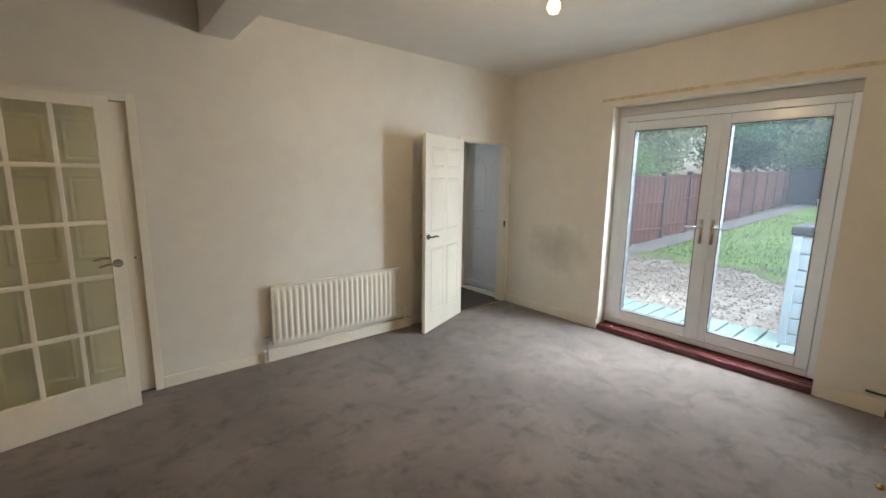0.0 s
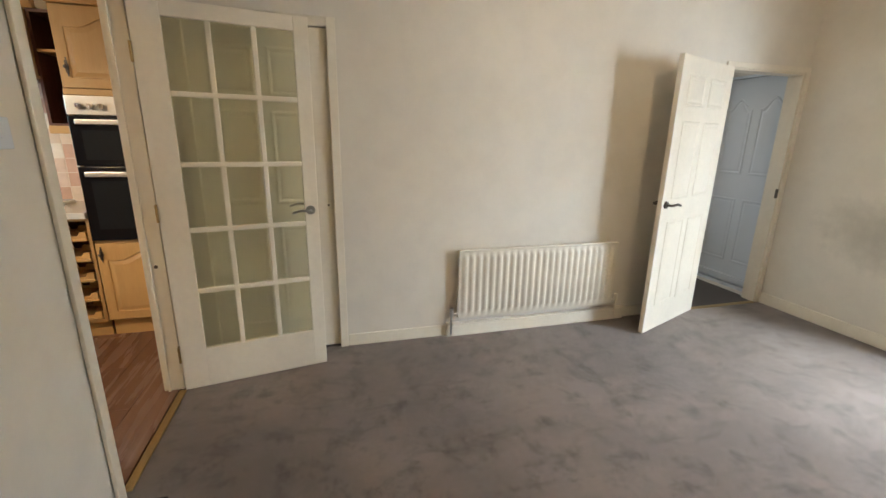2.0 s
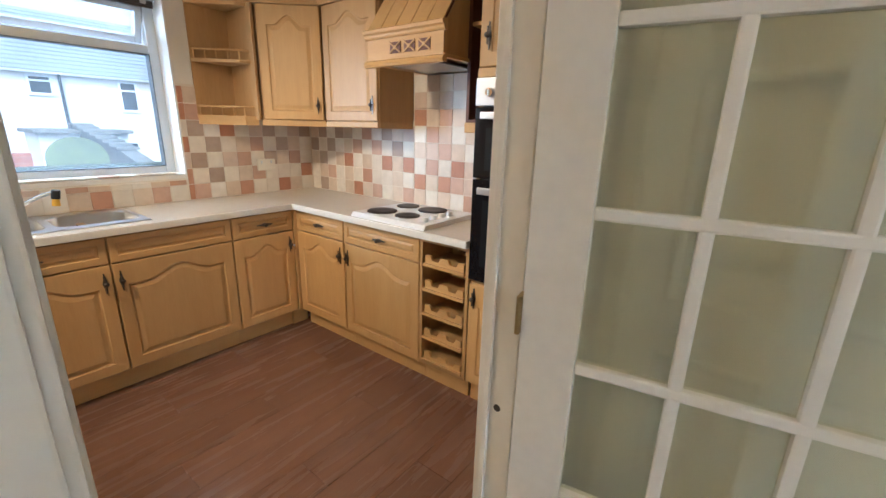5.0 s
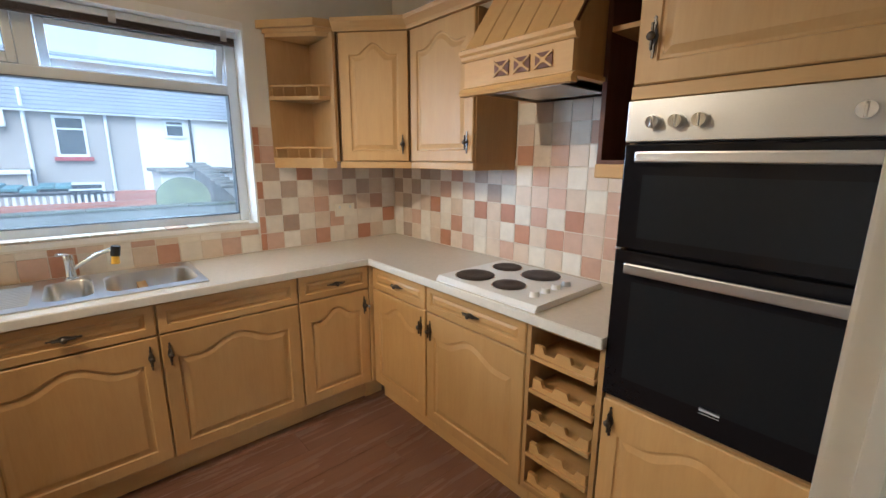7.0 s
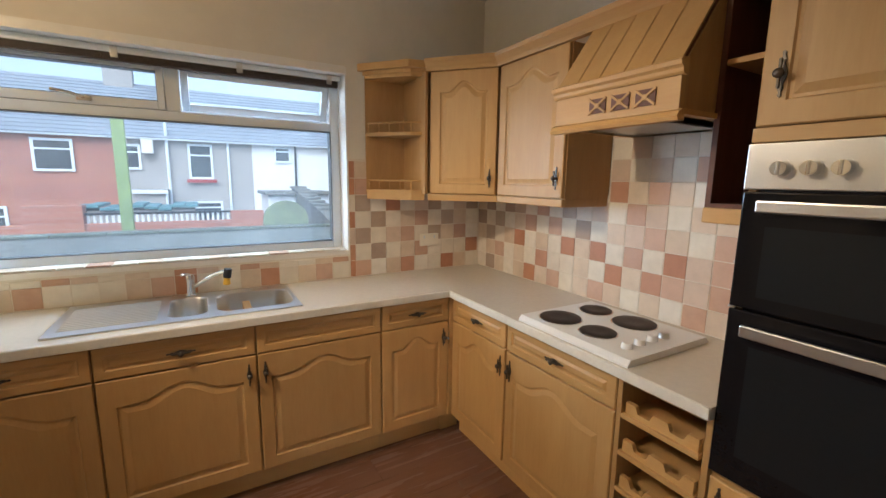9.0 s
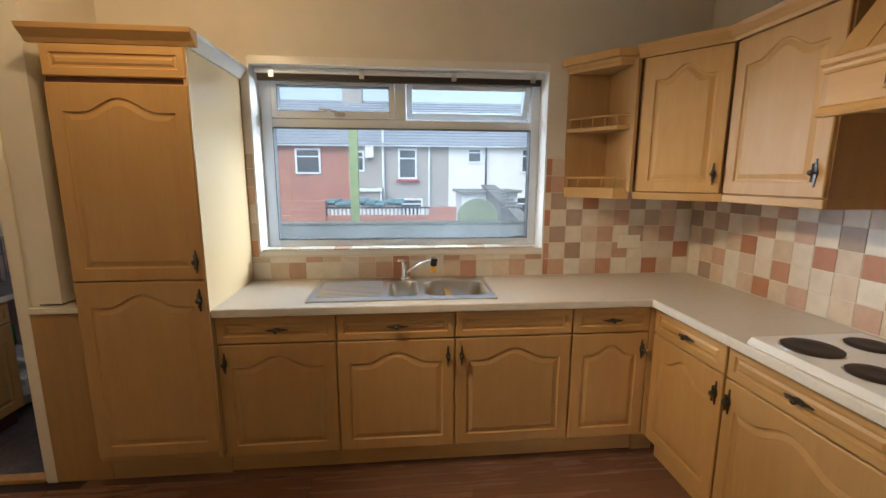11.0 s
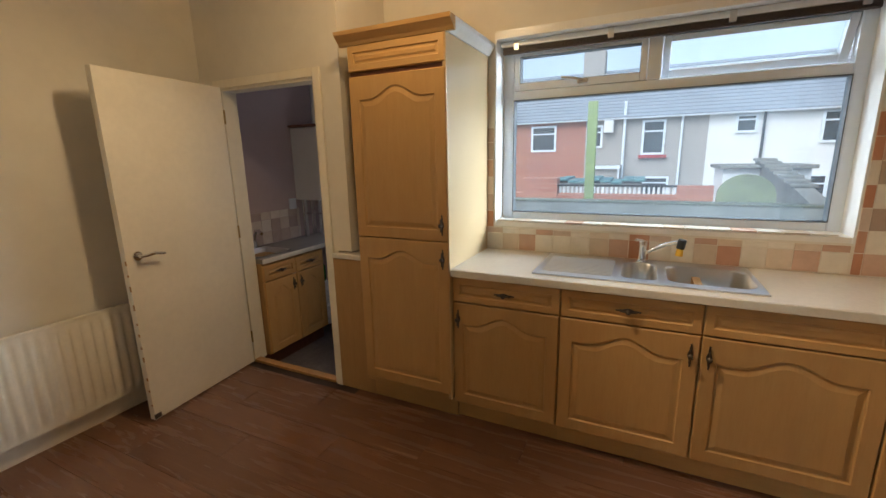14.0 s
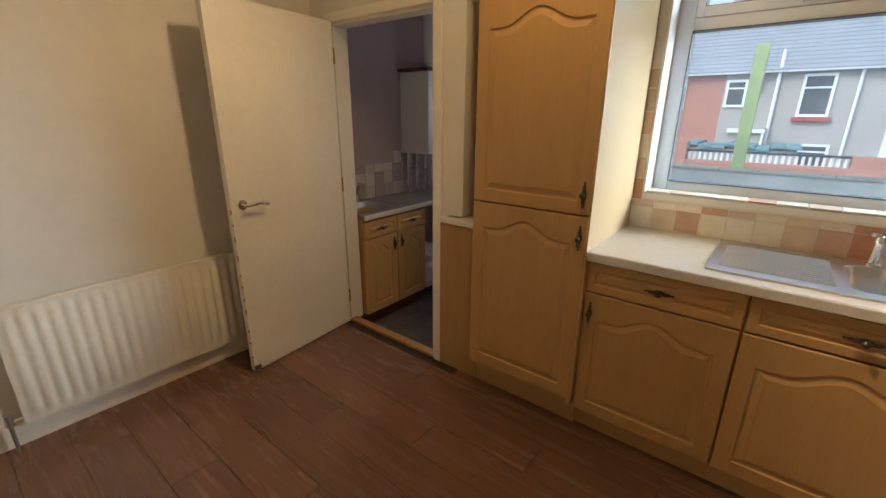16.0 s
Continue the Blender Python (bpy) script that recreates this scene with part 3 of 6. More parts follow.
solid("trim_threshold", box(B(), -0.752, -0.715, 2.64, 3.37, 0.0, 0.006, 0.002), M_STRIP, "worn brass carpet strip at the kitchen opening", "threshold strip")
solid("trim_threshold", box(B(), -3.0, -2.945, 0.265, 1.045, -0.012, 0.012, 0.004), M_PINE, "worn varnished wooden threshold at the scullery", "threshold")
solid("trim_threshold", box(B(), 3.155, 3.90, 3.69, 3.73, 0.0, 0.006, 0.002), M_STRIP, "worn metal carpet strip at the hall door", "threshold strip")
solid("trim_pelmet_mark", box(B(), 3.954, 3.962, 0.35, 2.52, 2.335, 2.365, 0.003), surface("yellowed_old_paint", (0.64, 0.55, 0.38), 0.8, vary=0.25, big=8, fine=40, relief=0.3), "yellowed scar of a removed pelmet above the doors", "trim")

# ---- garden doors ----
t = thing("french_doors", "white uPVC glazed garden doors with lever handles, closed", "french doors", kind="structure")
fx0, fx1 = 4.10, 4.17
part("outer_frame", box(B(), fx0, fx1, 0.632, 0.69, 0.07, 2.20, 0.006), M_UPVC, t)
part("outer_frame", box(B(), fx0, fx1, 2.313, 2.393, 0.07, 2.20, 0.006), M_UPVC, t)
part("outer_frame", box(B(), fx0, fx1, 0.69, 2.313, 2.14, 2.20, 0.006), M_UPVC, t)
part("outer_frame", box(B(), fx0, fx1, 0.69, 2.313, 0.07, 0.12, 0.006), M_UPVC, t)
for y0, y1, hy in ((0.692, 1.495, 1.455), (1.505, 2.311, 1.545)):
    d = part("door_leaf", box(B(), fx0 - 0.012, fx1 - 0.01, y0, y0 + 0.085, 0.125, 2.135, 0.008), M_UPVC, t)
    for c in ((y1 - 0.085, y1, 0.125, 2.135), (y0 + 0.085, y1 - 0.085, 2.05, 2.135), (y0 + 0.085, y1 - 0.085, 0.125, 0.225)):
        part("door_rail", box(B(), fx0 - 0.012, fx1 - 0.01, *c, 0.008), M_UPVC, d)
    g = part("pane", box(B(), 4.128, 4.136, y0 + 0.08, y1 - 0.08, 0.22, 2.055), M_GLASS_F, d, "clear double-glazed pane")
    g.visible_shadow = False
    for c in ((y0 + 0.084, y0 + 0.091, 0.224, 2.051), (y1 - 0.091, y1 - 0.084, 0.224, 2.051), (y0 + 0.091, y1 - 0.091, 2.044, 2.051), (y0 + 0.091, y1 - 0.091, 0.224, 0.231)):
        part("gasket", box(B(), fx0 - 0.010, fx1 - 0.008, *c), M_GASKET, d)
    hb = box(B(), fx0 - 0.022, fx0 - 0.012, hy - 0.015, hy + 0.015, 1.02, 1.24, 0.004)
    tube(hb, [(fx0 - 0.02, hy, 1.17), (fx0 - 0.055, hy, 1.17), (fx0 - 0.06, hy + (0.02 if hy > 1.5 else -0.02), 1.17), (fx0 - 0.06, hy + (0.12 if hy > 1.5 else -0.12), 1.168)], 0.009)
    part("lever_handle", hb, M_CHROME, d, "chrome lever handle", smooth=True)
part("meeting_bead", box(B(), fx0 - 0.024, fx0 - 0.012, 1.475, 1.525, 0.13, 2.13, 0.006), M_UPVC, t)
solid("trim_door_header", box(B(), 4.09, 4.24, 0.631, 2.394, 2.20, 2.284, 0.003), surface("grey_white_header", (0.50, 0.50, 0.49), 0.6, vary=0.1, relief=0.05), "grey white boxed header above the garden doors", "trim")
solid("trim_door_sill", box(B(), 3.945, 4.10, 0.632, 2.393, 0.002, 0.055, 0.006), M_SILLWOOD, "dark red wooden sill of the garden doors", "door sill")
solid("trim_door_sill", box(B(), 4.10, 4.30, 0.632, 2.393, 0.002, 0.068, 0.004), M_SILLWOOD, "dark red outer sill of the garden doors", "door sill")

# ---- kitchen window ----
t = thing("window_1", "white uPVC kitchen window with one vent open", "window", kind="structure")
wx0, wx1 = -3.66, -3.60
for c in ((2.02, 2.09, 1.09, 2.16), (3.705, 3.763, 1.09, 2.16), (2.09, 3.705, 1.09, 1.137), (2.09, 3.705, 2.11, 2.16), (2.09, 3.705, 1.832, 1.885), (2.835, 2.905, 1.885, 2.11)):
    part("window_frame", box(B(), wx0, wx1, *c, 0.006), M_UPVC, t)
s = part("sash", box(B(), wx0 - 0.01, wx1 + 0.008, 2.092, 2.125, 1.888, 2.108, 0.005), M_UPVC, t)
for c in ((2.80, 2.833, 1.888, 2.108), (2.125, 2.80, 2.082, 2.108), (2.125, 2.80, 1.888, 1.93)):
    part("sash_rail", box(B(), wx0 - 0.01, wx1 + 0.008, *c, 0.005), M_UPVC, s)
part("pane", box(B(), -3.633, -3.627, 2.12, 2.805, 1.925, 2.087), M_GLASS, s).visible_shadow = False
hb = box(B(), wx1 + 0.008, wx1 + 0.025, 2.47, 2.53, 1.90, 1.925, 0.004)
tube(hb, [(wx1 + 0.03, 2.50, 1.915), (wx1 + 0.035, 2.45, 1.93), (wx1 + 0.035, 2.38, 1.94)], 0.008)
part("window_handle", hb, M_CHROME, s, smooth=True)
part("pane", box(B(), -3.633, -3.627, 2.085, 3.71, 1.132, 1.837), M_GLASS, t, "large clear lower pane").visible_shadow = False
vent = thing("vent_sash", "", "", pose(-3.63, 0, 2.11, 0, 22, 0))
vent.parent = t
for c in ((2.908, 2.945, -0.215, 0), (3.665, 3.702, -0.215, 0), (2.945, 3.665, -0.03, 0), (2.945, 3.665, -0.215, -0.175)):
    part("sash_rail", box(B(), -0.03, 0.03, *c, 0.005), M_UPVC, vent)
part("pane", box(B(), -0.003, 0.003, 2.94, 3.67, -0.18, -0.025), M_GLASS, vent).visible_shadow = False
part("window_sill", box(B(), -3.61, -3.452, 2.02, 3.763, 1.055, 1.089, 0.004), M_WHITE, t, "white window sill board")
part("reveal", box(B(), -3.61, -3.446, 2.012, 2.0215, 1.06, 2.2), M_WHITE, t)
part("reveal", box(B(), -3.61, -3.446, 3.7615, 3.771, 1.06, 2.2), M_WHITE, t)
part("reveal", box(B(), -3.61, -3.446, 2.0215, 3.7615, 2.162, 2.206), M_WHITE, t)
for y0, y1, z0, z1 in ((2.088, 3.707, 1.135, 1.834), (2.1235, 2.8015, 1.9285, 2.0835)):
    for c in ((y0, y0 + 0.004, z0, z1), (y1 - 0.004, y1, z0, z1), (y0 + 0.004, y1 - 0.004, z0, z0 + 0.004), (y0 + 0.004, y1 - 0.004, z1 - 0.004, z1)):
        part("gasket", box(B(), -3.662, -3.596, *c), M_GASKET, t)

b_ = thing("venetian_blind", "dark venetian blind drawn up under the window head", "blind", pose(-3.53, 2.03, 2.16))
part("headrail", box(B(), -0.02, 0.02, 0.0, 1.72, -0.032, 0, 0.003), M_UPVC, b_, "white headrail")
for k in range(7):
    part("slat", box(B(), -0.012, 0.012, 0.01, 1.71, -0.036 - 0.004 * k, -0.0335 - 0.004 * k), M_BLIND, b_)
part("bottom_rail", box(B(), -0.012, 0.012, 0.01, 1.71, -0.070, -0.062, 0.002), M_BLIND, b_)
for y in (0.08, 0.6, 1.15, 1.64):
    part("bracket", box(B(), 0.012, 0.024, y, y + 0.03, -0.055, 0.0, 0.002), M_STEEL, b_)

# ---- doors ----


def lever(bm, x, y, z, reach, out=-1, r=0.009):
    """A rose and a curved lever; out: the side of the leaf."""
    cyl(bm, (x, y, z), (x, y + out * 0.012, z), 0.026, 20)
    s = 1 if reach > 0 else -1
    tube(bm, [(x, y, z), (x, y + out * 0.045, z), (x + s * 0.015, y + out * 0.055, z + 0.002), (x + reach * 0.55, y + out * 0.055, z + 0.006), (x + reach, y + out * 0.05, z - 0.006)], r)
    return bm


def raised_panel(bm, x0, x1, z0, z1, yf, side=-1, rise=0.0):
    """Moulded panel ring on a leaf's face at yf."""
    n = 10
    us = [x0 + (x1 - x0) * k / n for k in range(n + 1)]

    def ring(d, y):
        out = [(x0 + d, y, z0 + d), (x1 - d, y, z0 + d)]
        for u in reversed(us):
            f = 0.5 + 0.5 * math.cos(math.pi * min(abs(2 * (u - x0) / (x1 - x0) - 1) / 0.85, 1))
            out.append((x0 + d + (u - x0) * (1 - 2 * d / (x1 - x0)), y, z1 - d + rise * (f - 1)))
        return out
    return loops(bm, [ring(0, yf), ring(0.006, yf + side * 0.006), ring(0.016, yf + side * 0.0055), ring(0.026, yf + side * 0.001), ring(0.045, yf + side * 0.004)])


# glazed door, hinged on the opening's jamb
gd = thing("glazed_door", "cream fifteen-pane glazed door standing open against the wall", "door", pose(-0.715, 3.362, 0.008, 0, 0, 10.0))
W, H, T = 0.79, 2.02, 0.035
px = [0.125, 0.715]
bw, rows_z = 0.026, [0.235 + k * 0.3425 for k in range(6)]
part("stile", box(B(), 0, px[0], 0, T, 0, H, 0.003), M_GLOSS, gd)
part("stile", box(B(), px[1], W, 0, T, 0, H, 0.003), M_GLOSS, gd)
part("rail", box(B(), px[0], px[1], 0, T, 0, rows_z[0], 0.003), M_GLOSS, gd)
part("rail", box(B(), px[0], px[1], 0, T, rows_z[5], H, 0.003), M_GLOSS, gd)
cw = (px[1] - px[0] - 2 * bw) / 3
for k in (1, 2):
    u = px[0] + k * cw + (k - 1) * bw
    part("glazing_bar", box(B(), u, u + bw, 0.003, T - 0.003, rows_z[0], rows_z[5], 0.006), M_GLOSS, gd)
for z in rows_z[1:5]:
    part("glazing_bar", box(B(), px[0], px[1], 0.002, T - 0.002, z - bw / 2, z + bw / 2, 0.006), M_GLOSS, gd)
for i in range(3):
    for k in range(5):
        u = px[0] + i * (cw + bw)
        part("pane", box(B(), u - 0.003, u + cw + 0.003, 0.016, 0.020, rows_z[k], rows_z[k + 1]), M_GLASS_D, gd).visible_shadow = False
hb = lever(B(), 0.745, 0.0, 1.0, -0.105, r=0.007)
part("lever_handle", lever(hb, 0.745, T, 1.02, -0.105, 1, r=0.007), M_PEWTER, gd, "worn satin pewter lever handle", smooth=True)
for z in (0.22, 1.02, 1.78):
    part("hinge", cyl(box(B(), -0.012, 0.0, -0.004, 0.03, z - 0.045, z + 0.045, 0.002), (-0.006, -0.006, z - 0.045), (-0.006, -0.006, z + 0.045), 0.006), M_STRIP, gd)

# closet door behind it
cd = thing("closet_door", "cream six-panel closet door, closed", "door", pose(-0.592, 3.722, 0.012))
bm = box(B(), 0, 0.752, 0, 0.035, 0, 2.018, 0.003)
for x0, x1 in ((0.10, 0.34), (0.41, 0.65)):
    for z0, z1 in ((0.20, 0.86), (1.0, 1.55), (1.63, 1.90)):
        raised_panel(bm, x0, x1, z0, z1, 0.0)
part("leaf", bm, M_GLOSS, cd)
kp = part("keyhole_plate", cyl(B(), (0.715, 0, 0.985), (0.715, -0.004, 0.985), 0.019, 20), M_GLOSS, cd)
part("keyhole", cyl(B(), (0.715, -0.004, 0.985), (0.715, -0.0055, 0.985), 0.0065, 12), M_FOAM, kp, "dark keyhole")
part("latch", box(B(), 0.748, 0.757, -0.004, 0.02, 0.96, 1.02, 0.002), M_IRON, cd)

# hall door, six panels, half open into the room
hd = thing("panel_door", "cream six-panel door standing half open into the room", "door", pose(3.145, 3.668, 0.010, 0, 0, 201.5))
bm = box(B(), 0, 0.815, -0.035, 0, 0, 1.975, 0.003)
for x0, x1 in ((0.11, 0.375), (0.44, 0.705)):
    for z0, z1 in ((0.20, 0.86), (1.02, 1.56), (1.66, 1.86)):
        raised_panel(bm, x0, x1, z0, z1, 0.0, 1)
        raised_panel(bm, x0, x1, z0, z1, -0.035, -1)
part("leaf", bm, M_GLOSS, hd)
hb = lever(B(), 0.765, 0.0, 0.985, -0.12, 1)
part("lever_handle", lever(hb, 0.765, -0.035, 0.985, -0.12, -1), M_IRON, hd, "dark pewter lever handle", smooth=True)

# back door of the hall
bd = thing("back_door", "white panelled back door with arched mouldings, closed", "door", pose(4.085, 4.585, 0.03, 0, 0, -90))
bm = box(B(), 0, 0.77, 0, 0.05, 0, 2.0, 0.004)
for x0, x1, z0, z1, r in ((0.08, 0.35, 1.10, 1.82, 0.10), (0.42, 0.69, 1.10, 1.82, 0.10), (0.08, 0.35, 0.98, 1.04, 0), (0.42, 0.69, 0.98, 1.04, 0), (0.08, 0.35, 0.22, 0.86, 0), (0.42, 0.69, 0.22, 0.86, 0)):
    if z1 - z0 > 0.1:
        raised_panel(bm, x0, x1, z0, z1, 0.0, -1, r)
part("leaf", bm, M_UPVC, bd)
part("weather_bar", box(B(), 0.01, 0.76, -0.03, 0.0, 0.02, 0.08, 0.006), M_UPVC, bd)
bf = thing("back_door_frame", "white frame of the back door", "door frame", kind="structure")
for c in ((3.802, 3.815), (4.585, 4.598)):
    part("jamb", box(B(), 4.06, 4.15, *c, 0, 2.058), M_UPVC, bf)
part("sill", box(B(), 4.04, 4.15, 3.802, 4.598, 0.0, 0.028, 0.004), M_UPVC, bf)
part("jamb", box(B(), 4.06, 4.15, 3.815, 4.585, 2.034, 2.058), M_UPVC, bf)

# plain scullery door, open into the kitchen
sd = thing("flush_door", "plain cream flush door standing open, its edge chipped", "door", pose(-2.925, 0.262, 0.008, 0, 0, 5.4))
part("leaf", box(B(), 0, 0.775, -0.02, 0.02, 0, 1.97, 0.003), M_GLOSS, sd)
part("lever_handle", lever(B(), 0.715, 0.02, 0.985, -0.125, 1), M_CHROME, sd, "chrome curved lever handle", smooth=True)
part("corner_plate", box(B(), 0.735, 0.777, 0.0195, 0.022, 0.005, 0.035, 0.001), M_IRON, sd)
bm = B()
rng = random.Random(4)
for k in range(11):
    z = 0.1 + 0.085 * k + rng.uniform(-0.02, 0.02)
    box(bm, 0.7745, 0.7765, 0.008, 0.0205, z, z + rng.uniform(0.008, 0.035))
part("paint_chips", bm, M_PINE, sd, "bare wood chips along the edge")
for z in (0.2, 1.0, 1.78):
    part("hinge", cyl(B(), (-0.004, 0.024, z - 0.045), (-0.004, 0.024, z + 0.045), 0.006), M_STRIP, sd)


# ---- radiators ----
def radiator(name, label, w, h, flutes, m):
    """Pressed-steel panel; local x along the wall, front towards -y."""
    r = thing(name, label, "radiator", m)
    n = flutes * 8
    pts = []
    for k in range(n + 1):
        u = k / 8
        f = u - math.floor(u)
        d = 0.014 * max(0, min(1, (0.5 - abs(f - 0.5)) * 4 - 0.35))
        pts.append((0.02 + (w - 0.04) * k / n, -d))
    bm = B()
    rings = []
    for z, s in ((0.0, 0.0), (0.035, 0.0), (0.06, 1.0), (h - 0.06, 1.0), (h - 0.035, 0.0), (h, 0.0)):
        rings.append([bm.verts.new((x, -0.012 + y * s, z)) for x, y in pts])
    for a, b in zip(rings, rings[1:]):
        for k in range(n):
            bm.faces.new((a[k], a[k + 1], b[k + 1], b[k]))
    part("front_panel", bm, M_RAD, r, smooth=True)
    bm = box(B(), 0, w, -0.011, 0.012, 0.0, h, 0.006)
    part("panel_body", bm, M_RAD, r)
    part("top_seam", box(B(), 0.0, w, -0.016, 0.014, h - 0.012, h + 0.004, 0.004), M_RAD, r)
    for x in (0.12, w - 0.12):
        part("bracket", box(B(), x, x + 0.03, 0.012, 0.05, 0.1, h - 0.08), M_RAD, r)
    for x, s in ((0, -1), (w, 1)):
        v = cyl(B(), (x, 0, 0.03), (x + s * 0.045, 0, 0.03), 0.009)
        cyl(v, (x + s * 0.045, 0, 0.015), (x + s * 0.045, 0, 0.075), 0.016)
        part("valve", cyl(v, (x + s * 0.045, 0, -0.13), (x + s * 0.045, 0, 0.02), 0.0075), M_RAD if s > 0 else M_STEEL, r, "valve and tail pipe", smooth=True)
    return r


radiator("radiator", "cream fluted panel radiator under bare wall", 1.30, 0.505, 24, pose(0.99, 3.652, 0.158))
radiator("radiator", "long cream panel radiator partly behind the open door", 1.34, 0.55, 26, pose(-1.225, 0.118, 0.128, 0, 0, 180))

# ---- living room things ----
lf = thing("ceiling_light", "brass ceiling fitting with a lit bare bulb", "ceiling light", pose(1.75, 1.52, CEIL))
part("rose", lathe(B(), [(0.0, -0.001), (0.06, -0.001), (0.06, -0.02), (0.02, -0.04), (0.0, -0.04)]), M_BRASS, lf, smooth=True)
part("stem", cyl(B(), (0, 0, -0.04), (0, 0, -0.27), 0.008), M_BRASS, lf)
part("lamp_holder", cyl(B(), (0, 0, -0.27), (0, 0, -0.315), 0.018), M_BRASS, lf)
part("bulb", lathe(B(), [(0.0, 0.0), (0.013, 0.0), (0.016, -0.02), (0.030, -0.045), (0.031, -0.065), (0.020, -0.085), (0.0, -0.09)], (0, 0, -0.315)), M_BULB, lf, "glowing warm bulb", smooth=True).visible_shadow = False
sw = thing("light_switch", "white double light switch beside the opening", "light switch", pose(XP, 2.375, 1.42))
part("plate", box(B(), 0, 0.010, -0.073, 0.073, -0.043, 0.043, 0.003), M_UPVC, sw)
for y in (-0.025, 0.025):
    part("rocker", box(B(), 0.010, 0.014, y - 0.008, y + 0.008, -0.013, 0.013, 0.002), M_UPVC, sw)
db = thing("low_cupboard", "low near-black wooden cupboard against the wall", "cupboard", pose(XP, 2.07, 0))
part("body", box(B(), 0.004, 0.365, -0.50, -0.01, 0.02, 0.425, 0.003), M_DARKBOX, db)
part("top", box(B(), 0.002, 0.385, -0.52, 0.0, 0.425, 0.45, 0.004), M_DARKBOX, db)
part("plinth", box(B(), 0.004, 0.345, -0.49, -0.02, 0.0, 0.02), M_DARKBOX, db)
gp = thing("gas_pipe", "capped gas pipe and lever valve at the skirting", "pipe", pose(3.95, 0.235, 0.13))
part("pipe", tube(B(), [(0.0, 0, -0.128), (-0.02, 0, -0.08), (-0.02, 0, -0.02), (-0.02, -0.03, 0.0), (-0.02, -0.14, 0.01)], 0.012), M_BRASS, gp, smooth=True)
part("valve_lever", tube(B(), [(-0.02, 0.12, 0.03), (-0.025, 0.02, 0.03), (-0.025, -0.02, 0.05), (-0.025, -0.06, 0.055)], 0.007), M_BLACK, gp, smooth=True)
ch_ = thing("pine_drawers", "small varnished pine chest of drawers with brass knobs", "chest of drawers", pose(2.27, 0.15, 0))
part("body", box(B(), 0, 0.42, -0.42, 0, 0.03, 0.58, 0.004), M_PINE, ch_)
part("top", box(B(), -0.012, 0.432, -0.43, 0.012, 0.58, 0.605, 0.005), M_PINE, ch_)
for k in range(3):
    z = 0.06 + 0.175 * k
    d = part("drawer_front", box(B(), 0.015, 0.405, 0.0, 0.014, z, z + 0.16, 0.004), M_PINE, ch_)
    part("knob", ball(cyl(B(), (0.06, 0.014, z + 0.10), (0.06, 0.026, z + 0.10), 0.006), (0.06, 0.034, z + 0.10), 0.014), M_BRASS, d, "brass knob", smooth=True)
part("plinth", box(B(), 0.01, 0.41, -0.41, -0.01, 0, 0.03), M_PINE, ch_)

# ---- kitchen units ----


def panel_front(w, h, arch=True, t=0.020, margin=0.058):
    """A framed front with a fielded panel; x from 0 to w, z from 0 to h, its face towards -y."""
    n = 20 if arch else 4
    a0, a1, b0 = margin, w - margin, margin
    b1 = h - margin
    rise = min(0.060, 0.15 * w) if arch else 0.0
    us = [k / n for k in range(n + 1)]

    def ring(d, y, outer=False):
        if outer:
            out = [(d, y, d), (w - d, y, d)]
            for k, u in enumerate(reversed(us)):
                s = w - d if k == 0 else (d if k == n else a0 + u * (a1 - a0))
                out.append((s, y, h - d))
            return out
        out = [(a0 + d, y, b0 + d), (a1 - d, y, b0 + d)]
        for u in reversed(us):
            s = abs(2 * u - 1) / 0.70
            f = 0.5 + 0.5 * math.cos(math.pi * min(s, 1)) if arch else 1.0
            out.append((a0 + d + u * (a1 - a0 - 2 * d), y, b1 - d - rise * (1 - f)))
        return out
    bm = B()
    return loops(bm, [ring(0.0, 0.0, True), ring(0.0, -t + 0.004, True), ring(0.004, -t, True), ring(0.0, -t), ring(0.004, -t + 0.0065), ring(0.012, -t + 0.007),
                      ring(min(0.034, h * 0.17), -t + 0.001), ring(min(0.038, h * 0.19), -t + 0.001)], True, True)


def spindle_handle(upright=True):
    """Antique back plate with pointed ends and a turned knob."""
    bm = B()
    prof = [(0.0, 0.0), (0.004, 0.004), (0.0025, 0.012), (0.006, 0.022), (0.004, 0.03), (0.009, 0.042), (0.012, 0.055)]
    right = prof + [(r, 0.11 - z) for r, z in reversed(prof[:-1])]
    pts = [(r, z - 0.055) for r, z in right] + [(-r, z - 0.055) for r, z in reversed(right[1:-1])]
    if not upright:
        pts = [(z, r) for r, z in pts]
    prism(bm, pts, "y", -0.004, 0.0)
    cyl(bm, (0, -0.004, 0), (0, -0.016, 0), 0.005, 10)
    ball(bm, (0, -0.022, 0), 0.012, 1, 0.8, 1, 10)
    if upright:
        box(bm, -0.003, 0.003, -0.020, -0.012, -0.035, 0.035, 0.002)
    else:
        box(bm, -0.035, 0.035, -0.020, -0.012, -0.003, 0.003, 0.002)
    return bm


def front(parent, name, x, z, w, h, arch, handle, yf=0.0, mat=None):
    """handle: None or (x, z, upright) on the front."""
    d = part(name, panel_front(w, h, arch, margin=0.034 if h < 0.2 else 0.058), mat or (M_OAK if name != "drawer_front" else M_OAK_H), parent, "", pose(x, yf, z))
    if handle:
        part("handle", spindle_handle(handle[2]), M_IRON, d, "antique pewter spindle handle", pose(handle[0], -0.020, handle[1]), True)
    return d


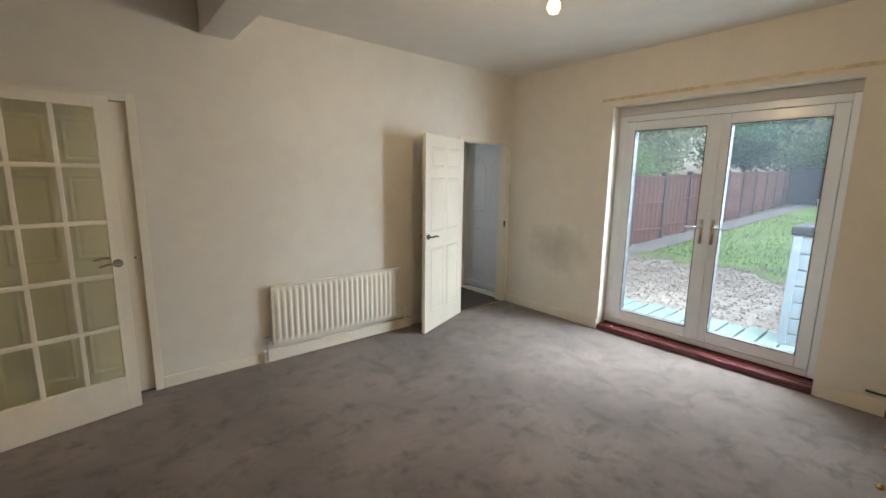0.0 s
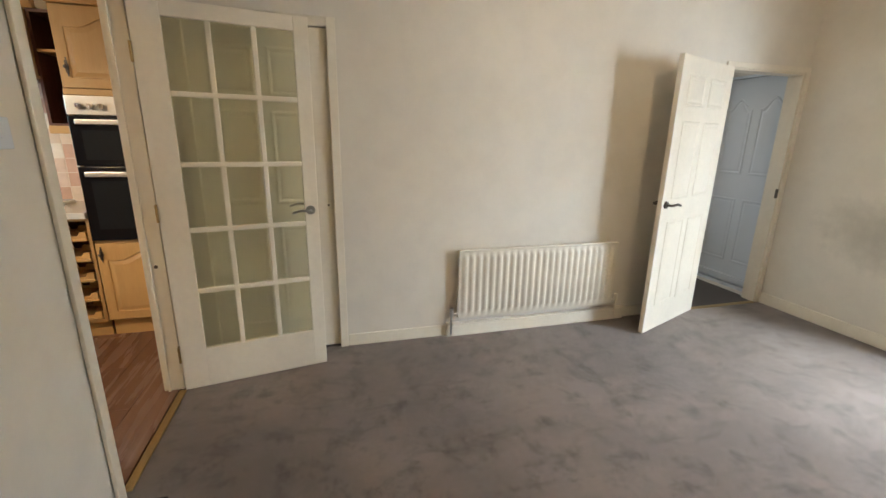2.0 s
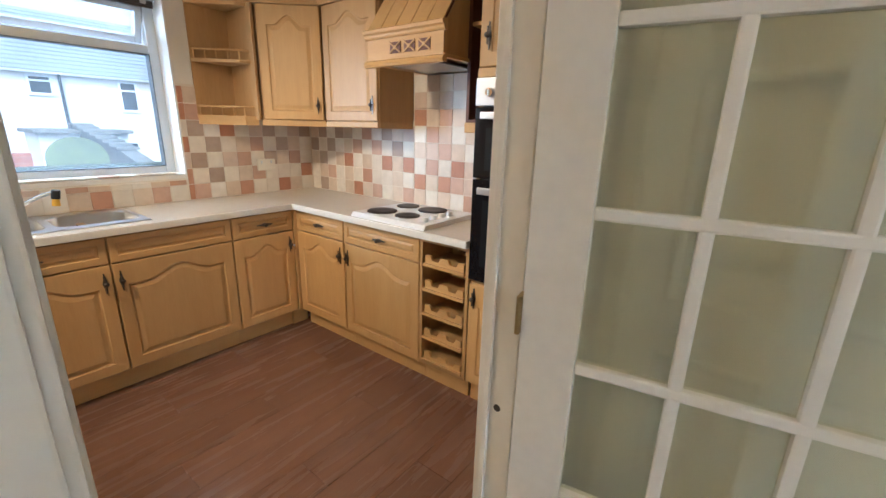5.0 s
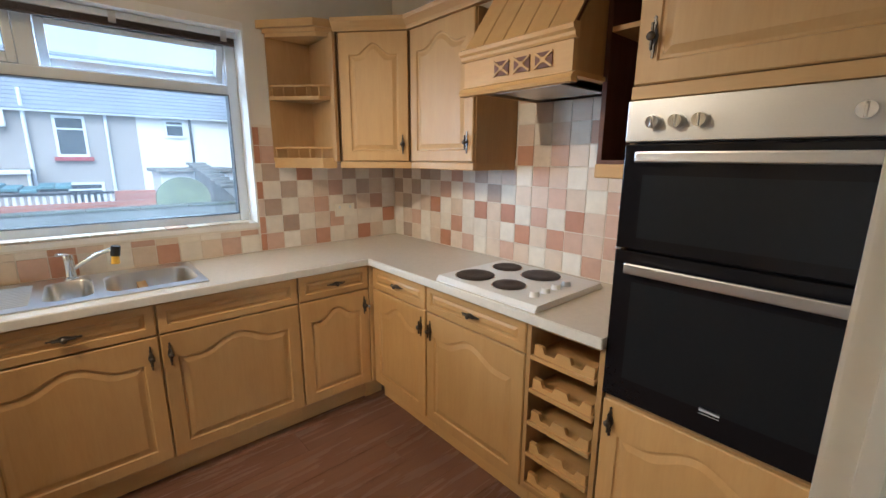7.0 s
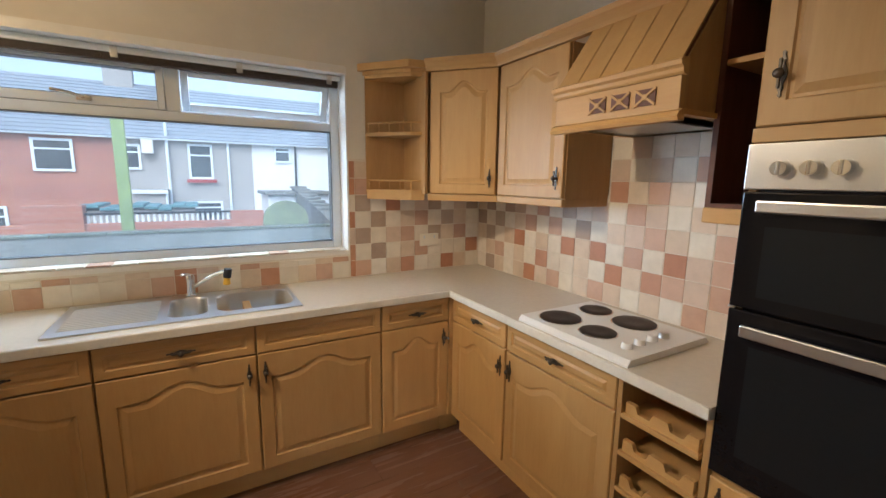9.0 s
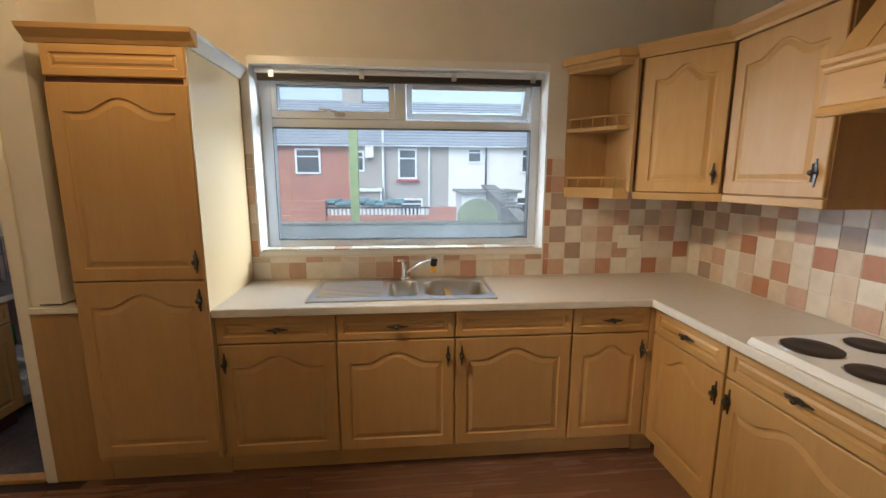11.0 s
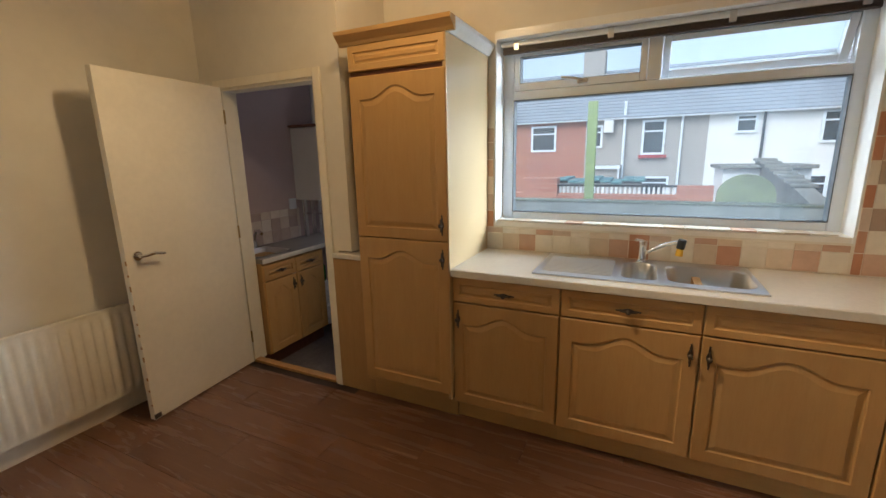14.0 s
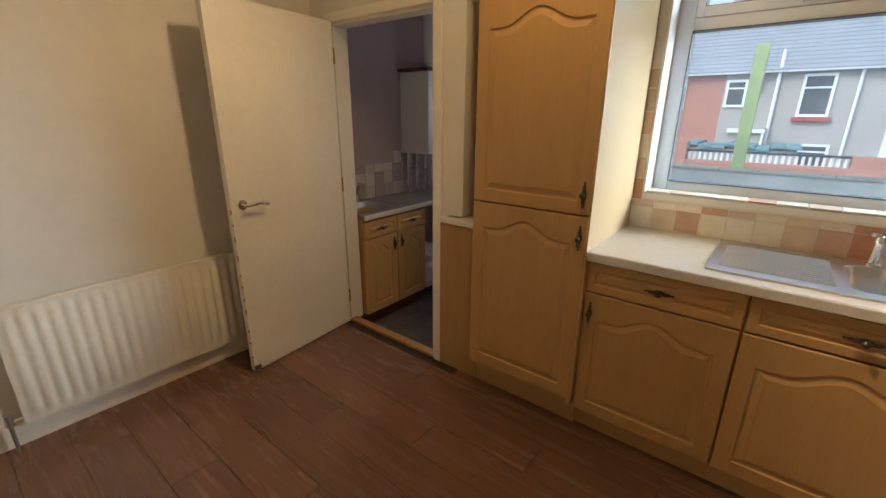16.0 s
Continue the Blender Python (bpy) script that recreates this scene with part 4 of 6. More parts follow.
def carcass(w, depth, z0, z1, t=0.018, back=True, bottom=True, top=True):
    bm = B()
    box(bm, 0, t, 0.0, depth, z0, z1)
    box(bm, w - t, w, 0.0, depth, z0, z1)
    if bottom:
        box(bm, t, w - t, 0.0, depth, z0, z0 + t)
    if top:
        box(bm, t, w - t, 0.0, depth, z1 - t, z1)
    if back:
        box(bm, t, w - t, depth - 0.006, depth, z0 + t, z1 - t)
    return bm


def base_unit(label, w, m, handle_side=1, handles=True, plinth=0.045, depth=0.53):
    c = thing("base_cabinet", label, "kitchen cabinet", m, "oak base cabinets")
    part("body", carcass(w, depth, 0.13, 0.868, top=False), M_CARCASS, c)
    front(c, "drawer_front", 0.004, 0.728, w - 0.008, 0.136, False, (w / 2, 0.066, False) if handles else None)
    hx = w - 0.040 if handle_side > 0 else 0.030
    front(c, "door", 0.004, 0.124, w - 0.008, 0.597, True, (hx, 0.505, True))
    part("plinth", box(B(), 0, w, plinth, plinth + 0.016, 0.0, 0.13), M_OAK_H, c)
    return c


RW = 90
XF, YF = -2.90, 4.22                     # carcass fronts of the two runs
base_unit("oak base cabinet with drawer, under the worktop by the tall cabinet", 0.573, pose(XF, 1.967, 0, 0, 0, RW), -1)
base_unit("oak base cabinet with drawer, under the sink drainer", 0.597, pose(XF, 2.540, 0, 0, 0, RW), 1)
base_unit("oak sink base cabinet with a blank drawer front", 0.620, pose(XF, 3.137, 0, 0, 0, RW), -1, False)
base_unit("narrow oak base cabinet with drawer in the corner", 0.424, pose(XF, 3.757, 0, 0, 0, RW), 1)
cp = thing("corner_post", "oak filler post where the two runs meet", "filler post")
part("post", box(B(), -2.92, -2.874, 4.182, 4.235, 0.125, 0.868, 0.003), M_OAK, cp)
part("plinth_end", box(B(), -2.96, -2.93, 4.16, 4.28, 0.0, 0.13), M_OAK_H, cp)
base_unit("oak base cabinet with drawer beside the hob", 0.50, pose(-2.872, YF, 0), 1)
base_unit("oak base cabinet with drawer under the hob", 0.628, pose(-2.368, YF, 0), -1)

part("screw_cap", ball(B(), (-2.876, 4.176, 0.615), 0.009, 1, 0.6, 1, 10), M_UPVC, cp, "small white screw cap", smooth=True)

# wine rack
wr = thing("wine_rack", "open oak wine rack with scalloped shelves", "wine rack", pose(-1.738, YF - 0.018, 0))
part("body", carcass(0.318, 0.52, 0.13, 0.868), M_CARCASS, wr)
# Dark board stands in for the shade deep behind the bottle shelves.
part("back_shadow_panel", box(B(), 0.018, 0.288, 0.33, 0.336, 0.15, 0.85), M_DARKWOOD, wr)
for k in range(5):
    z = 0.150 + 0.143 * k
    part("shelf", box(B(), 0.018, 0.288, 0.0, 0.33, z - 0.008, z + 0.008, 0.002), M_OAK_H, wr)
    n = 48
    top = []
    for i in range(n + 1):
        u = i / n
        d = 0.0
        for c in (0.27, 0.73):
            if abs(u - c) < 0.13:
                d = 0.026 * (1 if abs(u - c) < 0.09 else (0.13 - abs(u - c)) / 0.04)
        top.append((0.270 - 0.002 - u * 0.252 + 0.010 + 0.0, z + 0.052 - d))
    for y in (0.012, 0.26):
        part("bottle_rest", prism(B(), [(0.026, z + 0.008), (0.280, z + 0.008)] + [(x + 0.002, q) for x, q in top], "y", y, y + 0.018), M_OAK_H, wr)
part("plinth", box(B(), 0, 0.306, 0.063, 0.079, 0.0, 0.13), M_OAK_H, wr)

# oven tower
ot = thing("oven_housing", "tall oak oven housing cabinet", "kitchen cabinet", pose(-1.416, YF, 0))
bm = carcass(0.597, 0.54, 0.13, 2.155)
box(bm, 0.018, 0.579, 0, 0.53, 0.690, 0.708)
box(bm, 0.018, 0.579, 0, 0.53, 1.643, 1.676)
part("body", bm, M_CARCASS, ot)
front(ot, "door", 0.004, 0.138, 0.589, 0.555, True, (0.030, 0.48, True))
front(ot, "door", 0.004, 1.682, 0.589, 0.466, True, (0.045, 0.12, True))
part("filler_rail", box(B(), 0.0, 0.597, -0.018, 0.0, 1.643, 1.679, 0.002), M_OAK_H, ot)
part("plinth", box(B(), 0, 0.597, 0.045, 0.061, 0.0, 0.13), M_OAK_H, ot)
part("cornice", prism(B(), [(0.0, 2.155), (-0.03, 2.155), (-0.045, 2.175), (-0.075, 2.205), (-0.08, 2.225), (0.54, 2.225), (0.54, 2.155)], "x", 0.0, 0.597), M_OAK_H, ot)
ov = thing("double_oven", "black glass double oven with a steel control panel", "oven", pose(-1.416, YF - 0.005, 0.708))
part("casing", box(B(), 0.02, 0.577, 0.012, 0.50, 0.002, 0.930), M_BLACK, ov)
part("control_panel", box(B(), 0.0, 0.597, -0.024, 0.012, 0.817, 0.931, 0.003), M_STEEL, ov, "brushed steel control panel")
for x in (0.080, 0.139, 0.196, 0.50):
    part("knob_ring", cyl(B(), (x, -0.024, 0.869), (x, -0.027, 0.869), 0.021, 24), M_STEEL, ov, smooth=True)
    k = cyl(B(), (x, -0.0275, 0.869), (x, -0.05, 0.869), 0.0185, 24, 0.017)
    part("knob", box(k, x - 0.003, x + 0.003, -0.055, -0.05, 0.854, 0.884, 0.001), M_CHROME, ov, "round steel knob", smooth=True)
up = part("upper_door", box(B(), 0.0, 0.597, -0.022, 0.012, 0.504, 0.811, 0.004), M_BLACKGLASS, ov)
part("handle", box(B(), 0.045, 0.57, -0.055, -0.043, 0.760, 0.790, 0.004), M_STEEL, up, "flat steel bar handle")
lo = part("lower_door", box(B(), 0.0, 0.597, -0.022, 0.012, 0.008, 0.497, 0.004), M_BLACKGLASS, ov)
part("handle", box(B(), 0.045, 0.57, -0.055, -0.043, 0.434, 0.466, 0.004), M_STEEL, lo, "flat steel bar handle")
for d, z in ((up, 0.775), (lo, 0.450)):
    for x in (0.07, 0.53):
        part("handle_post", cyl(B(), (x, -0.045, z), (x, -0.02, z), 0.007), M_STEEL, d)
part("maker_mark", box(box(B(), 0.284, 0.335, -0.0235, -0.0215, 0.080, 0.090, 0.0), 0.284, 0.335, -0.0235, -0.0215, 0.072, 0.073), M_UPVC, lo, "small pale maker's mark")
part("oven_window", box(B(), 0.06, 0.54, -0.0235, -0.021, 0.54, 0.725), M_OVENPANE, up, "smoked grey inner window")
part("oven_window", box(B(), 0.06, 0.54, -0.0235, -0.021, 0.085, 0.405), M_OVENPANE, lo, "smoked grey inner window")
part("side_clip", box(B(), -0.006, 0.03, -0.014, -0.006, 0.62, 0.627), M_STEEL, ov)
part("side_clip", box(B(), -0.006, 0.01, -0.014, -0.006, 0.4975, 0.5035), M_STEEL, ov)

# worktop with the opening for the bowls
z0, z1 = 0.870, 0.910
bm = plate("z", [XW, -3.345, -2.978, -2.862, -1.418], [1.967, 2.78, 3.365, 4.176, YK], z0, z1, [(1, 1), (3, 0), (3, 1), (3, 2)])
wt = solid("worktop", bm, M_WORKTOP, "mottled cream laminate worktop in an L round the corner", "worktop", "object")
wt["kind"] = "thing"
part("front_edge", box(B(), -2.864, -2.855, 1.967, 4.174, z0 + 0.001, z1 - 0.001, 0.004), M_EDGE, wt)
part("front_edge", box(B(), -2.855, -1.419, 4.167, 4.178, z0 + 0.001, z1 - 0.001, 0.004), M_EDGE, wt)

# sink


def bowl(bm, x0, x1, y0, y1, z, depth, r=0.05, pad=0.012):
    n = 8

    def rounded(d, zz, rad):
        out = []
        for cx, cy, a in ((x1 - d - rad, y1 - d - rad, 0), (x0 + d + rad, y1 - d - rad, 90), (x0 + d + rad, y0 + d + rad, 180), (x1 - d - rad, y0 + d + rad, 270)):
            for k in range(n + 1):
                t = radians(a + 90 * k / n)
                out.append((cx + rad * math.cos(t), cy + rad * math.sin(t), zz))
        return out
    return loops(bm, [rounded(0, z, 0.0), rounded(pad * 0.6, z, r), rounded(pad, z - 0.006, r), rounded(pad + 0.008, z - depth * 0.85, r), rounded(pad + 0.05, z - depth, r)])


sk = thing("kitchen_sink", "stainless steel sink with a bowl and a half, and drainer", "sink")
sz = 0.917
bm = plate("z", [-3.408, -3.335, -2.988, -2.937], [2.385, 2.785, 2.962, 2.985, 3.352, 3.365], 0.9105, sz, [(1, 1), (1, 3)])
bowl(bm, -3.335, -2.988, 2.785, 2.962, sz, 0.11)
bowl(bm, -3.335, -2.988, 2.985, 3.352, sz, 0.17, 0.07)
bmesh.ops.remove_doubles(bm, verts=bm.verts, dist=0.0004)
part("sink_top", bm, M_STEEL, sk, smooth=True)
for k in range(13):
    x = -3.322 + 0.0265 * k
    part("drainer_rib", cyl(B(), (x, 2.42, 0.9165), (x, 2.755, 0.9165), 0.0045, 8), M_STEEL, sk)
for x, y, z in ((-3.162, 2.873, 0.808), (-3.162, 3.168, 0.748)):
    part("waste", lathe(B(), [(0, 0), (0.035, 0), (0.035, 0.003), (0.012, 0.001), (0, 0.001)], (x, y, z)), M_CHROME, sk, smooth=True)
tp = thing("mixer_tap", "chrome mixer tap with a hose end on its spout", "tap", pose(-3.368, 2.884, 0.917))
part("tap_body", lathe(B(), [(0, 0), (0.028, 0), (0.028, 0.006), (0.020, 0.012), (0.020, 0.085), (0.022, 0.10), (0.016, 0.115), (0, 0.118)]), M_CHROME, tp, smooth=True)
part("lever", tube(B(), [(0, 0, 0.112), (0.02, -0.012, 0.120), (0.06, -0.035, 0.128)], 0.008), M_CHROME, tp, smooth=True)
part("spout", tube(B(), [(0.0, 0.012, 0.045), (0.02, 0.05, 0.075), (0.06, 0.11, 0.115), (0.09, 0.15, 0.132), (0.105, 0.17, 0.128)], 0.010), M_CHROME, tp, smooth=True)
part("hose_end", cyl(B(), (0.105, 0.168, 0.105), (0.108, 0.175, 0.150), 0.019, 16), M_FOAM, tp, "black rubber hose connector")
part("hose_ring", cyl(B(), (0.103, 0.165, 0.068), (0.105, 0.168, 0.106), 0.018, 16, 0.015), M_YELLOW, tp, "yellow plastic ring")

# hob
hb_ = thing("electric_hob", "white enamel hob with four dark solid plates", "hob", pose(-2.268, 4.186, 0.910))
bm = B()
prism(bm, [(0.0, 0.0), (0.0, 0.008), (0.015, 0.026), (0.48, 0.026), (0.495, 0.008), (0.495, 0.0)], "x", 0.0, 0.57)
part("hob_top", bm, M_ENAMEL, hb_)
for x, y, r in ((0.125, 0.135, 0.090), (0.125, 0.365, 0.0725), (0.33, 0.365, 0.090), (0.33, 0.135, 0.0725)):
    p_ = part("hot_plate", lathe(B(), [(0, 0.027), (r, 0.027), (r, 0.033), (r - 0.006, 0.036), (r * 0.5, 0.035), (r * 0.3, 0.033), (0, 0.033)], (x, y, 0), 32), M_PLATE, hb_, "dark cast-iron plate", smooth=True)
    part("trim_ring", lathe(B(), [(r + 0.006, 0.026), (r + 0.006, 0.029), (r, 0.030), (r - 0.002, 0.026)], (x, y, 0), 32), M_CHROME, p_, smooth=True)
for k in range(4):
    part("knob", cyl(B(), (0.49, 0.10 + 0.075 * k, 0.026), (0.49, 0.10 + 0.075 * k, 0.048), 0.021, 20, 0.018), M_ENAMEL if k < 3 else M_STEEL, hb_, "white control knob", smooth=True)

# cooker hood
hd_ = thing("cooker_hood", "oak canopy cooker hood with pierced rosettes", "cooker hood", pose(-2.168, 4.250, 0))
hw = 0.515
part("lower_rail", prism(B(), [(-0.012, 1.730), (-0.018, 1.742), (-0.008, 1.757), (0.012, 1.767), (0.52, 1.767), (0.52, 1.750), (0.02, 1.750), (0.02, 1.730)], "x", -0.012, hw + 0.012), M_OAK_H, hd_)
part("band", box(B(), 0.0, hw, 0.006, 0.030, 1.765, 1.868), M_OAK_H, hd_, "front band of the hood")
part("cornice", prism(B(), [(0.02, 1.866), (0.0, 1.866), (-0.006, 1.874), (-0.008, 1.884), (-0.018, 1.892), (-0.022, 1.906), (-0.006, 1.914), (0.02, 1.916)], "x", -0.012, hw + 0.012), M_OAK_H, hd_)
n = 5
for k in range(n):
    a, b = hw * k / n + 0.0025, hw * (k + 1) / n - 0.0025
    part("sloping_board", prism(B(), [(0.004, 1.916), (0.198, 2.185), (0.218, 2.185), (0.024, 1.916)], "x", a, b), M_OAK, hd_)
part("board_backing", prism(B(), [(0.012, 1.916), (0.206, 2.185), (0.218, 2.185), (0.024, 1.916)], "x", 0.001, hw - 0.001), M_DARKWOOD, hd_)
for x in (0.0, hw - 0.016):
    part("side_panel", prism(B(), [(0.03, 1.767), (0.03, 1.916), (0.222, 2.185), (0.52, 2.185), (0.52, 1.767)], "x", x, x + 0.016), M_CARCASS, hd_)
part("top_board", box(B(), 0.0, hw, 0.215, 0.52, 2.186, 2.200), M_CARCASS, hd_)
part("underside", box(B(), 0.02, hw - 0.02, 0.03, 0.52, 1.750, 1.757), M_STEEL, hd_, "steel underside with filter")
part("filter", box(B(), 0.10, hw - 0.10, 0.10, 0.40, 1.743, 1.751, 0.002), M_STEEL, hd_)
for k in range(3):
    x, zc = 0.206 + 0.097 * k, 1.816
    r_ = part("rosette", box(B(), x - 0.036, x + 0.036, 0.001, 0.0065, zc - 0.026, zc + 0.026), M_DARKWOOD, hd_, "pierced lattice rosette")
    lat = B()
    for sgn in (1, -1):
        box(lat, -0.046, 0.046, -0.003, 0.003, -0.004, 0.004, 0.001, pose(x, 0.0, zc, 0, sgn * 35, 0))
    box(lat, x - 0.011, x + 0.011, -0.004, 0.003, zc - 0.010, zc + 0.010, 0.003)
    part("lattice", lat, M_OAK_H, r_)

# wall units
UB, UT = 1.455, 2.165


def cornice(bm, pts, base=2.165):
    """A cornice run along a plan line (outer side to the right of travel), mitred by joining straight runs."""
    for (x0, y0), (x1, y1) in zip(pts, pts[1:]):
        d = Vector((x1 - x0, y1 - y0, 0))
        ang = math.degrees(math.atan2(d.y, d.x))
        m = pose(x0, y0, base, 0, 0, ang)
        sub = B()
        prism(sub, [(0.02, 0.0), (-0.012, 0.0), (-0.02, 0.015), (-0.045, 0.042), (-0.05, 0.062), (0.02, 0.062)], "x", -0.012, d.length + 0.012)
        sub.transform(m)
        me = bpy.data.meshes.new("tmp")
        sub.to_mesh(me)
        bm.from_mesh(me)
        bpy.data.meshes.remove(me)
        sub.free()
    return bm


wu = thing("wall_cabinet", "oak wall cabinet between corner unit and hood", "kitchen cabinet", pose(-2.81, 4.465, 0), "oak wall cabinets")
part("body", carcass(0.51, 0.31, UB, UT), M_CARCASS, wu)
front(wu, "door", 0.004, UB + 0.004, 0.502, UT - UB - 0.008, True, (0.462, 0.095, True))
part("pelmet", box(B(), 0.0, 0.51, -0.018, 0.004, UB - 0.038, UB, 0.006), M_OAK_H, wu)
part("side_pelmet", box(B(), 0.494, 0.51, 0.004, 0.31, UB - 0.038, UB, 0.002), M_CARCASS, wu)
part("cornice", cornice(B(), [(0.0, -0.018), (1.20, -0.018)]), M_OAK_H, wu)

P1, P2 = (-3.135, 4.170), (-2.815, 4.455)
cu = thing("corner_wall_cabinet", "oak corner wall cabinet with an angled door", "kitchen cabinet", None, "oak wall cabinets")
plan = [P1, P2, (-2.815, YK - 0.002), (XW + 0.002, YK - 0.002), (XW + 0.002, P1[1])]
part("body", prism(B(), [(P1[0] - 0.012, P1[1] + 0.014), (P2[0] - 0.014, P2[1] + 0.012)] + plan[2:], "z", UB, UT), M_CARCASS, cu)
ang = math.degrees(math.atan2(P2[1] - P1[1], P2[0] - P1[0]))
dl = math.hypot(P2[0] - P1[0], P2[1] - P1[1])
d = part("door", panel_front(dl - 0.03, UT - UB - 0.008, True), M_OAK, cu, "", pose(P1[0] + 0.005, P1[1] + 0.02, UB + 0.004, 0, 0, ang))
part("handle", spindle_handle(), M_IRON, d, "antique pewter spindle handle", pose(dl - 0.065, -0.020, 0.095), True)
part("pelmet", box(B(), 0, dl, -0.008, 0.012, UB - 0.038, UB, 0.004), M_OAK_H, cu, "", pose(*P1, 0, 0, 0, ang))
part("cornice", cornice(B(), [(0, 0), (dl, 0)]), M_OAK_H, cu, "", pose(*P1, 0, 0, 0, ang))

# open end shelf
es = thing("end_shelf", "open oak end shelf unit with small gallery rails", "shelf unit", pose(XW, 3.80, 0))


def quarter(z0, z1, grow=0.0):
    k = grow * 0.7
    pts = [(0.002, 0.365), (0.002, 0.085 - grow), (0.022, 0.085 - grow), (0.25 + k, 0.285 - k), (0.28 + k, 0.365)]
    return prism(B(), pts, "z", z0, z1)


part("top", quarter(UT - 0.02, UT), M_OAK_H, es)
part("cornice", quarter(UT, UT + 0.022, 0.012), M_OAK_H, es)
part("cornice", quarter(UT + 0.022, UT + 0.062, 0.045), M_OAK_H, es)
part("shelf", quarter(1.805, 1.825), M_OAK_H, es)
part("shelf", quarter(UB, UB + 0.02), M_OAK_H, es)
part("pelmet", quarter(UB - 0.04, UB, -0.004), M_OAK_H, es)
part("side_panel", box(B(), 0.002, 0.315, 0.347, 0.365, UB, UT), M_CARCASS, es)
part("back_panel", box(B(), 0.002, 0.012, 0.086, 0.347, UB, UT), M_CARCASS, es)
for z in (1.825, UB + 0.02):
    rail = [(0.004, 0.10, z + 0.058), (0.024, 0.102, z + 0.058), (0.240, 0.290, z + 0.058), (0.262, 0.347, z + 0.058)]
    g = part("gallery_rail", tube(B(), rail, 0.006, 8), M_OAK_H, es, smooth=True)
    for x, y in ((0.024, 0.102), (0.078, 0.149), (0.132, 0.196), (0.186, 0.243), (0.240, 0.290)):
        part("spindle", lathe(B(), [(0.003, 0.0), (0.005, 0.012), (0.003, 0.022), (0.0055, 0.035), (0.003, 0.056)], (x, y, z), 8), M_OAK_H, g, smooth=True)

# open unit between hood and oven tower
nu = thing("open_wall_unit", "narrow open wall unit with a dark red-brown inside", "shelf unit", pose(-1.650, 4.455, 0))
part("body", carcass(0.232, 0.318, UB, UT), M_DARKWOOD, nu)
part("shelf", box(B(), 0.018, 0.214, 0.004, 0.31, 1.915, 1.933, 0.002), M_OAK_H, nu)
part("pelmet", box(B(), 0.0, 0.232, -0.012, 0.008, UB - 0.048, UB + 0.004, 0.006), M_OAK_H, nu)

# tall cabinet
tc = thing("tall_cabinet", "tall oak larder cabinet with cornice and pale side", "kitchen cabinet", pose(-2.862, 1.392, 0, 0, 0, RW))
tw = 0.578
part("body", carcass(tw - 0.02, 0.575, 0.15, 2.075), M_CARCASS, tc)
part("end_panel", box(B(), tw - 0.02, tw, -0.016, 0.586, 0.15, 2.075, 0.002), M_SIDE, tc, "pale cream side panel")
front(tc, "drawer_front", 0.003, 1.945, tw - 0.008, 0.128, False, None)
front(tc, "door", 0.003, 1.062, tw - 0.008, 0.858, True, (tw - 0.04, 0.085, True))
front(tc, "door", 0.003, 0.180, tw - 0.008, 0.876, True, (tw - 0.04, 0.785, True))
part("plinth", box(B(), 0, tw, 0.07, 0.086, 0.0, 0.15), M_OAK_H, tc)
part("bottom_rail", box(B(), 0, tw, -0.004, 0.07, 0.15, 0.178, 0.002), M_OAK_H, tc)
part("plinth_return", box(B(), tw - 0.016, tw, 0.086, 0.57, 0.0, 0.15), M_OAK_H, tc)
# Dark strip paints the shade in the gap below the top drawer front.
part("rail_shadow_gap", box(B(), 0.004, tw - 0.024, -0.004, 0.0, 1.922, 1.945), M_DARKWOOD, tc)
bm = B()
prof = [(0.0, 2.075), (-0.02, 2.075), (-0.03, 2.09), (-0.06, 2.12), (-0.066, 2.138), (0.0, 2.138)]
prism(bm, prof, "x", -0.045, tw + 0.045)
part("cornice", bm, M_OAK_H, tc)
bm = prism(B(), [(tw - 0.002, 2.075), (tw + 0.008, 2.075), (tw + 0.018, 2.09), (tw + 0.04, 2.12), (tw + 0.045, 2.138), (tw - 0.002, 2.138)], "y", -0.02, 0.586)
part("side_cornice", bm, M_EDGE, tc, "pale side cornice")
bm = prism(B(), [(0.002, 2.075), (-0.008, 2.075), (-0.018, 2.09), (-0.04, 2.12), (-0.045, 2.138), (0.002, 2.138)], "y", -0.02, 0.586)
part("side_cornice", bm, M_OAK_H, tc)
part("top_board", box(B(), -0.002, tw, 0.0, 0.586, 2.125, 2.135), M_CARCASS, tc)

ep = thing("end_panel_unit", "oak-faced filler panel with a stub of worktop beside the doorway", "kitchen cabinet")
part("panel", box(B(), -2.953, -2.930, 1.118, 1.390, 0.0, 0.885, 0.002), M_CARCASS, ep)
part("worktop_stub", box(B(), -3.44, -2.922, 1.118, 1.390, 0.888, 0.918, 0.004), M_EDGE, ep, "stub of pale worktop")

# sockets
for y, x, z in ((4.34, XW + 0.009, 1.125),):
    so = thing("double_socket", "white double socket on the tiles", "socket", pose(x, y, z))
    part("plate", box(B(), 0, 0.010, -0.073, 0.073, -0.043, 0.043, 0.003), M_GLOSS, so)
    for dy in (-0.04, 0.04):
        part("rocker", box(B(), 0.010, 0.014, dy - 0.006, dy + 0.006, 0.01, 0.03, 0.002), M_UPVC, so)

# Assumed fitting out of view, added to carry the kitchen fill lamps.
kl = thing("added_spot_bar", "added brass ceiling bar, out of view, carrying the kitchen fill lamps", "ceiling light", pose(-2.35, 1.85, CEIL))
part("middle_bulb", ball(cyl(B(), (0, 0, -0.025), (0, 0, -0.24), 0.010), (0, 0, -0.265), 0.030), M_BULB, kl, smooth=True).visible_shadow = False
part("bar", box(B(), -0.03, 0.03, -0.36, 0.36, -0.025, -0.001, 0.006), M_BRASS, kl)
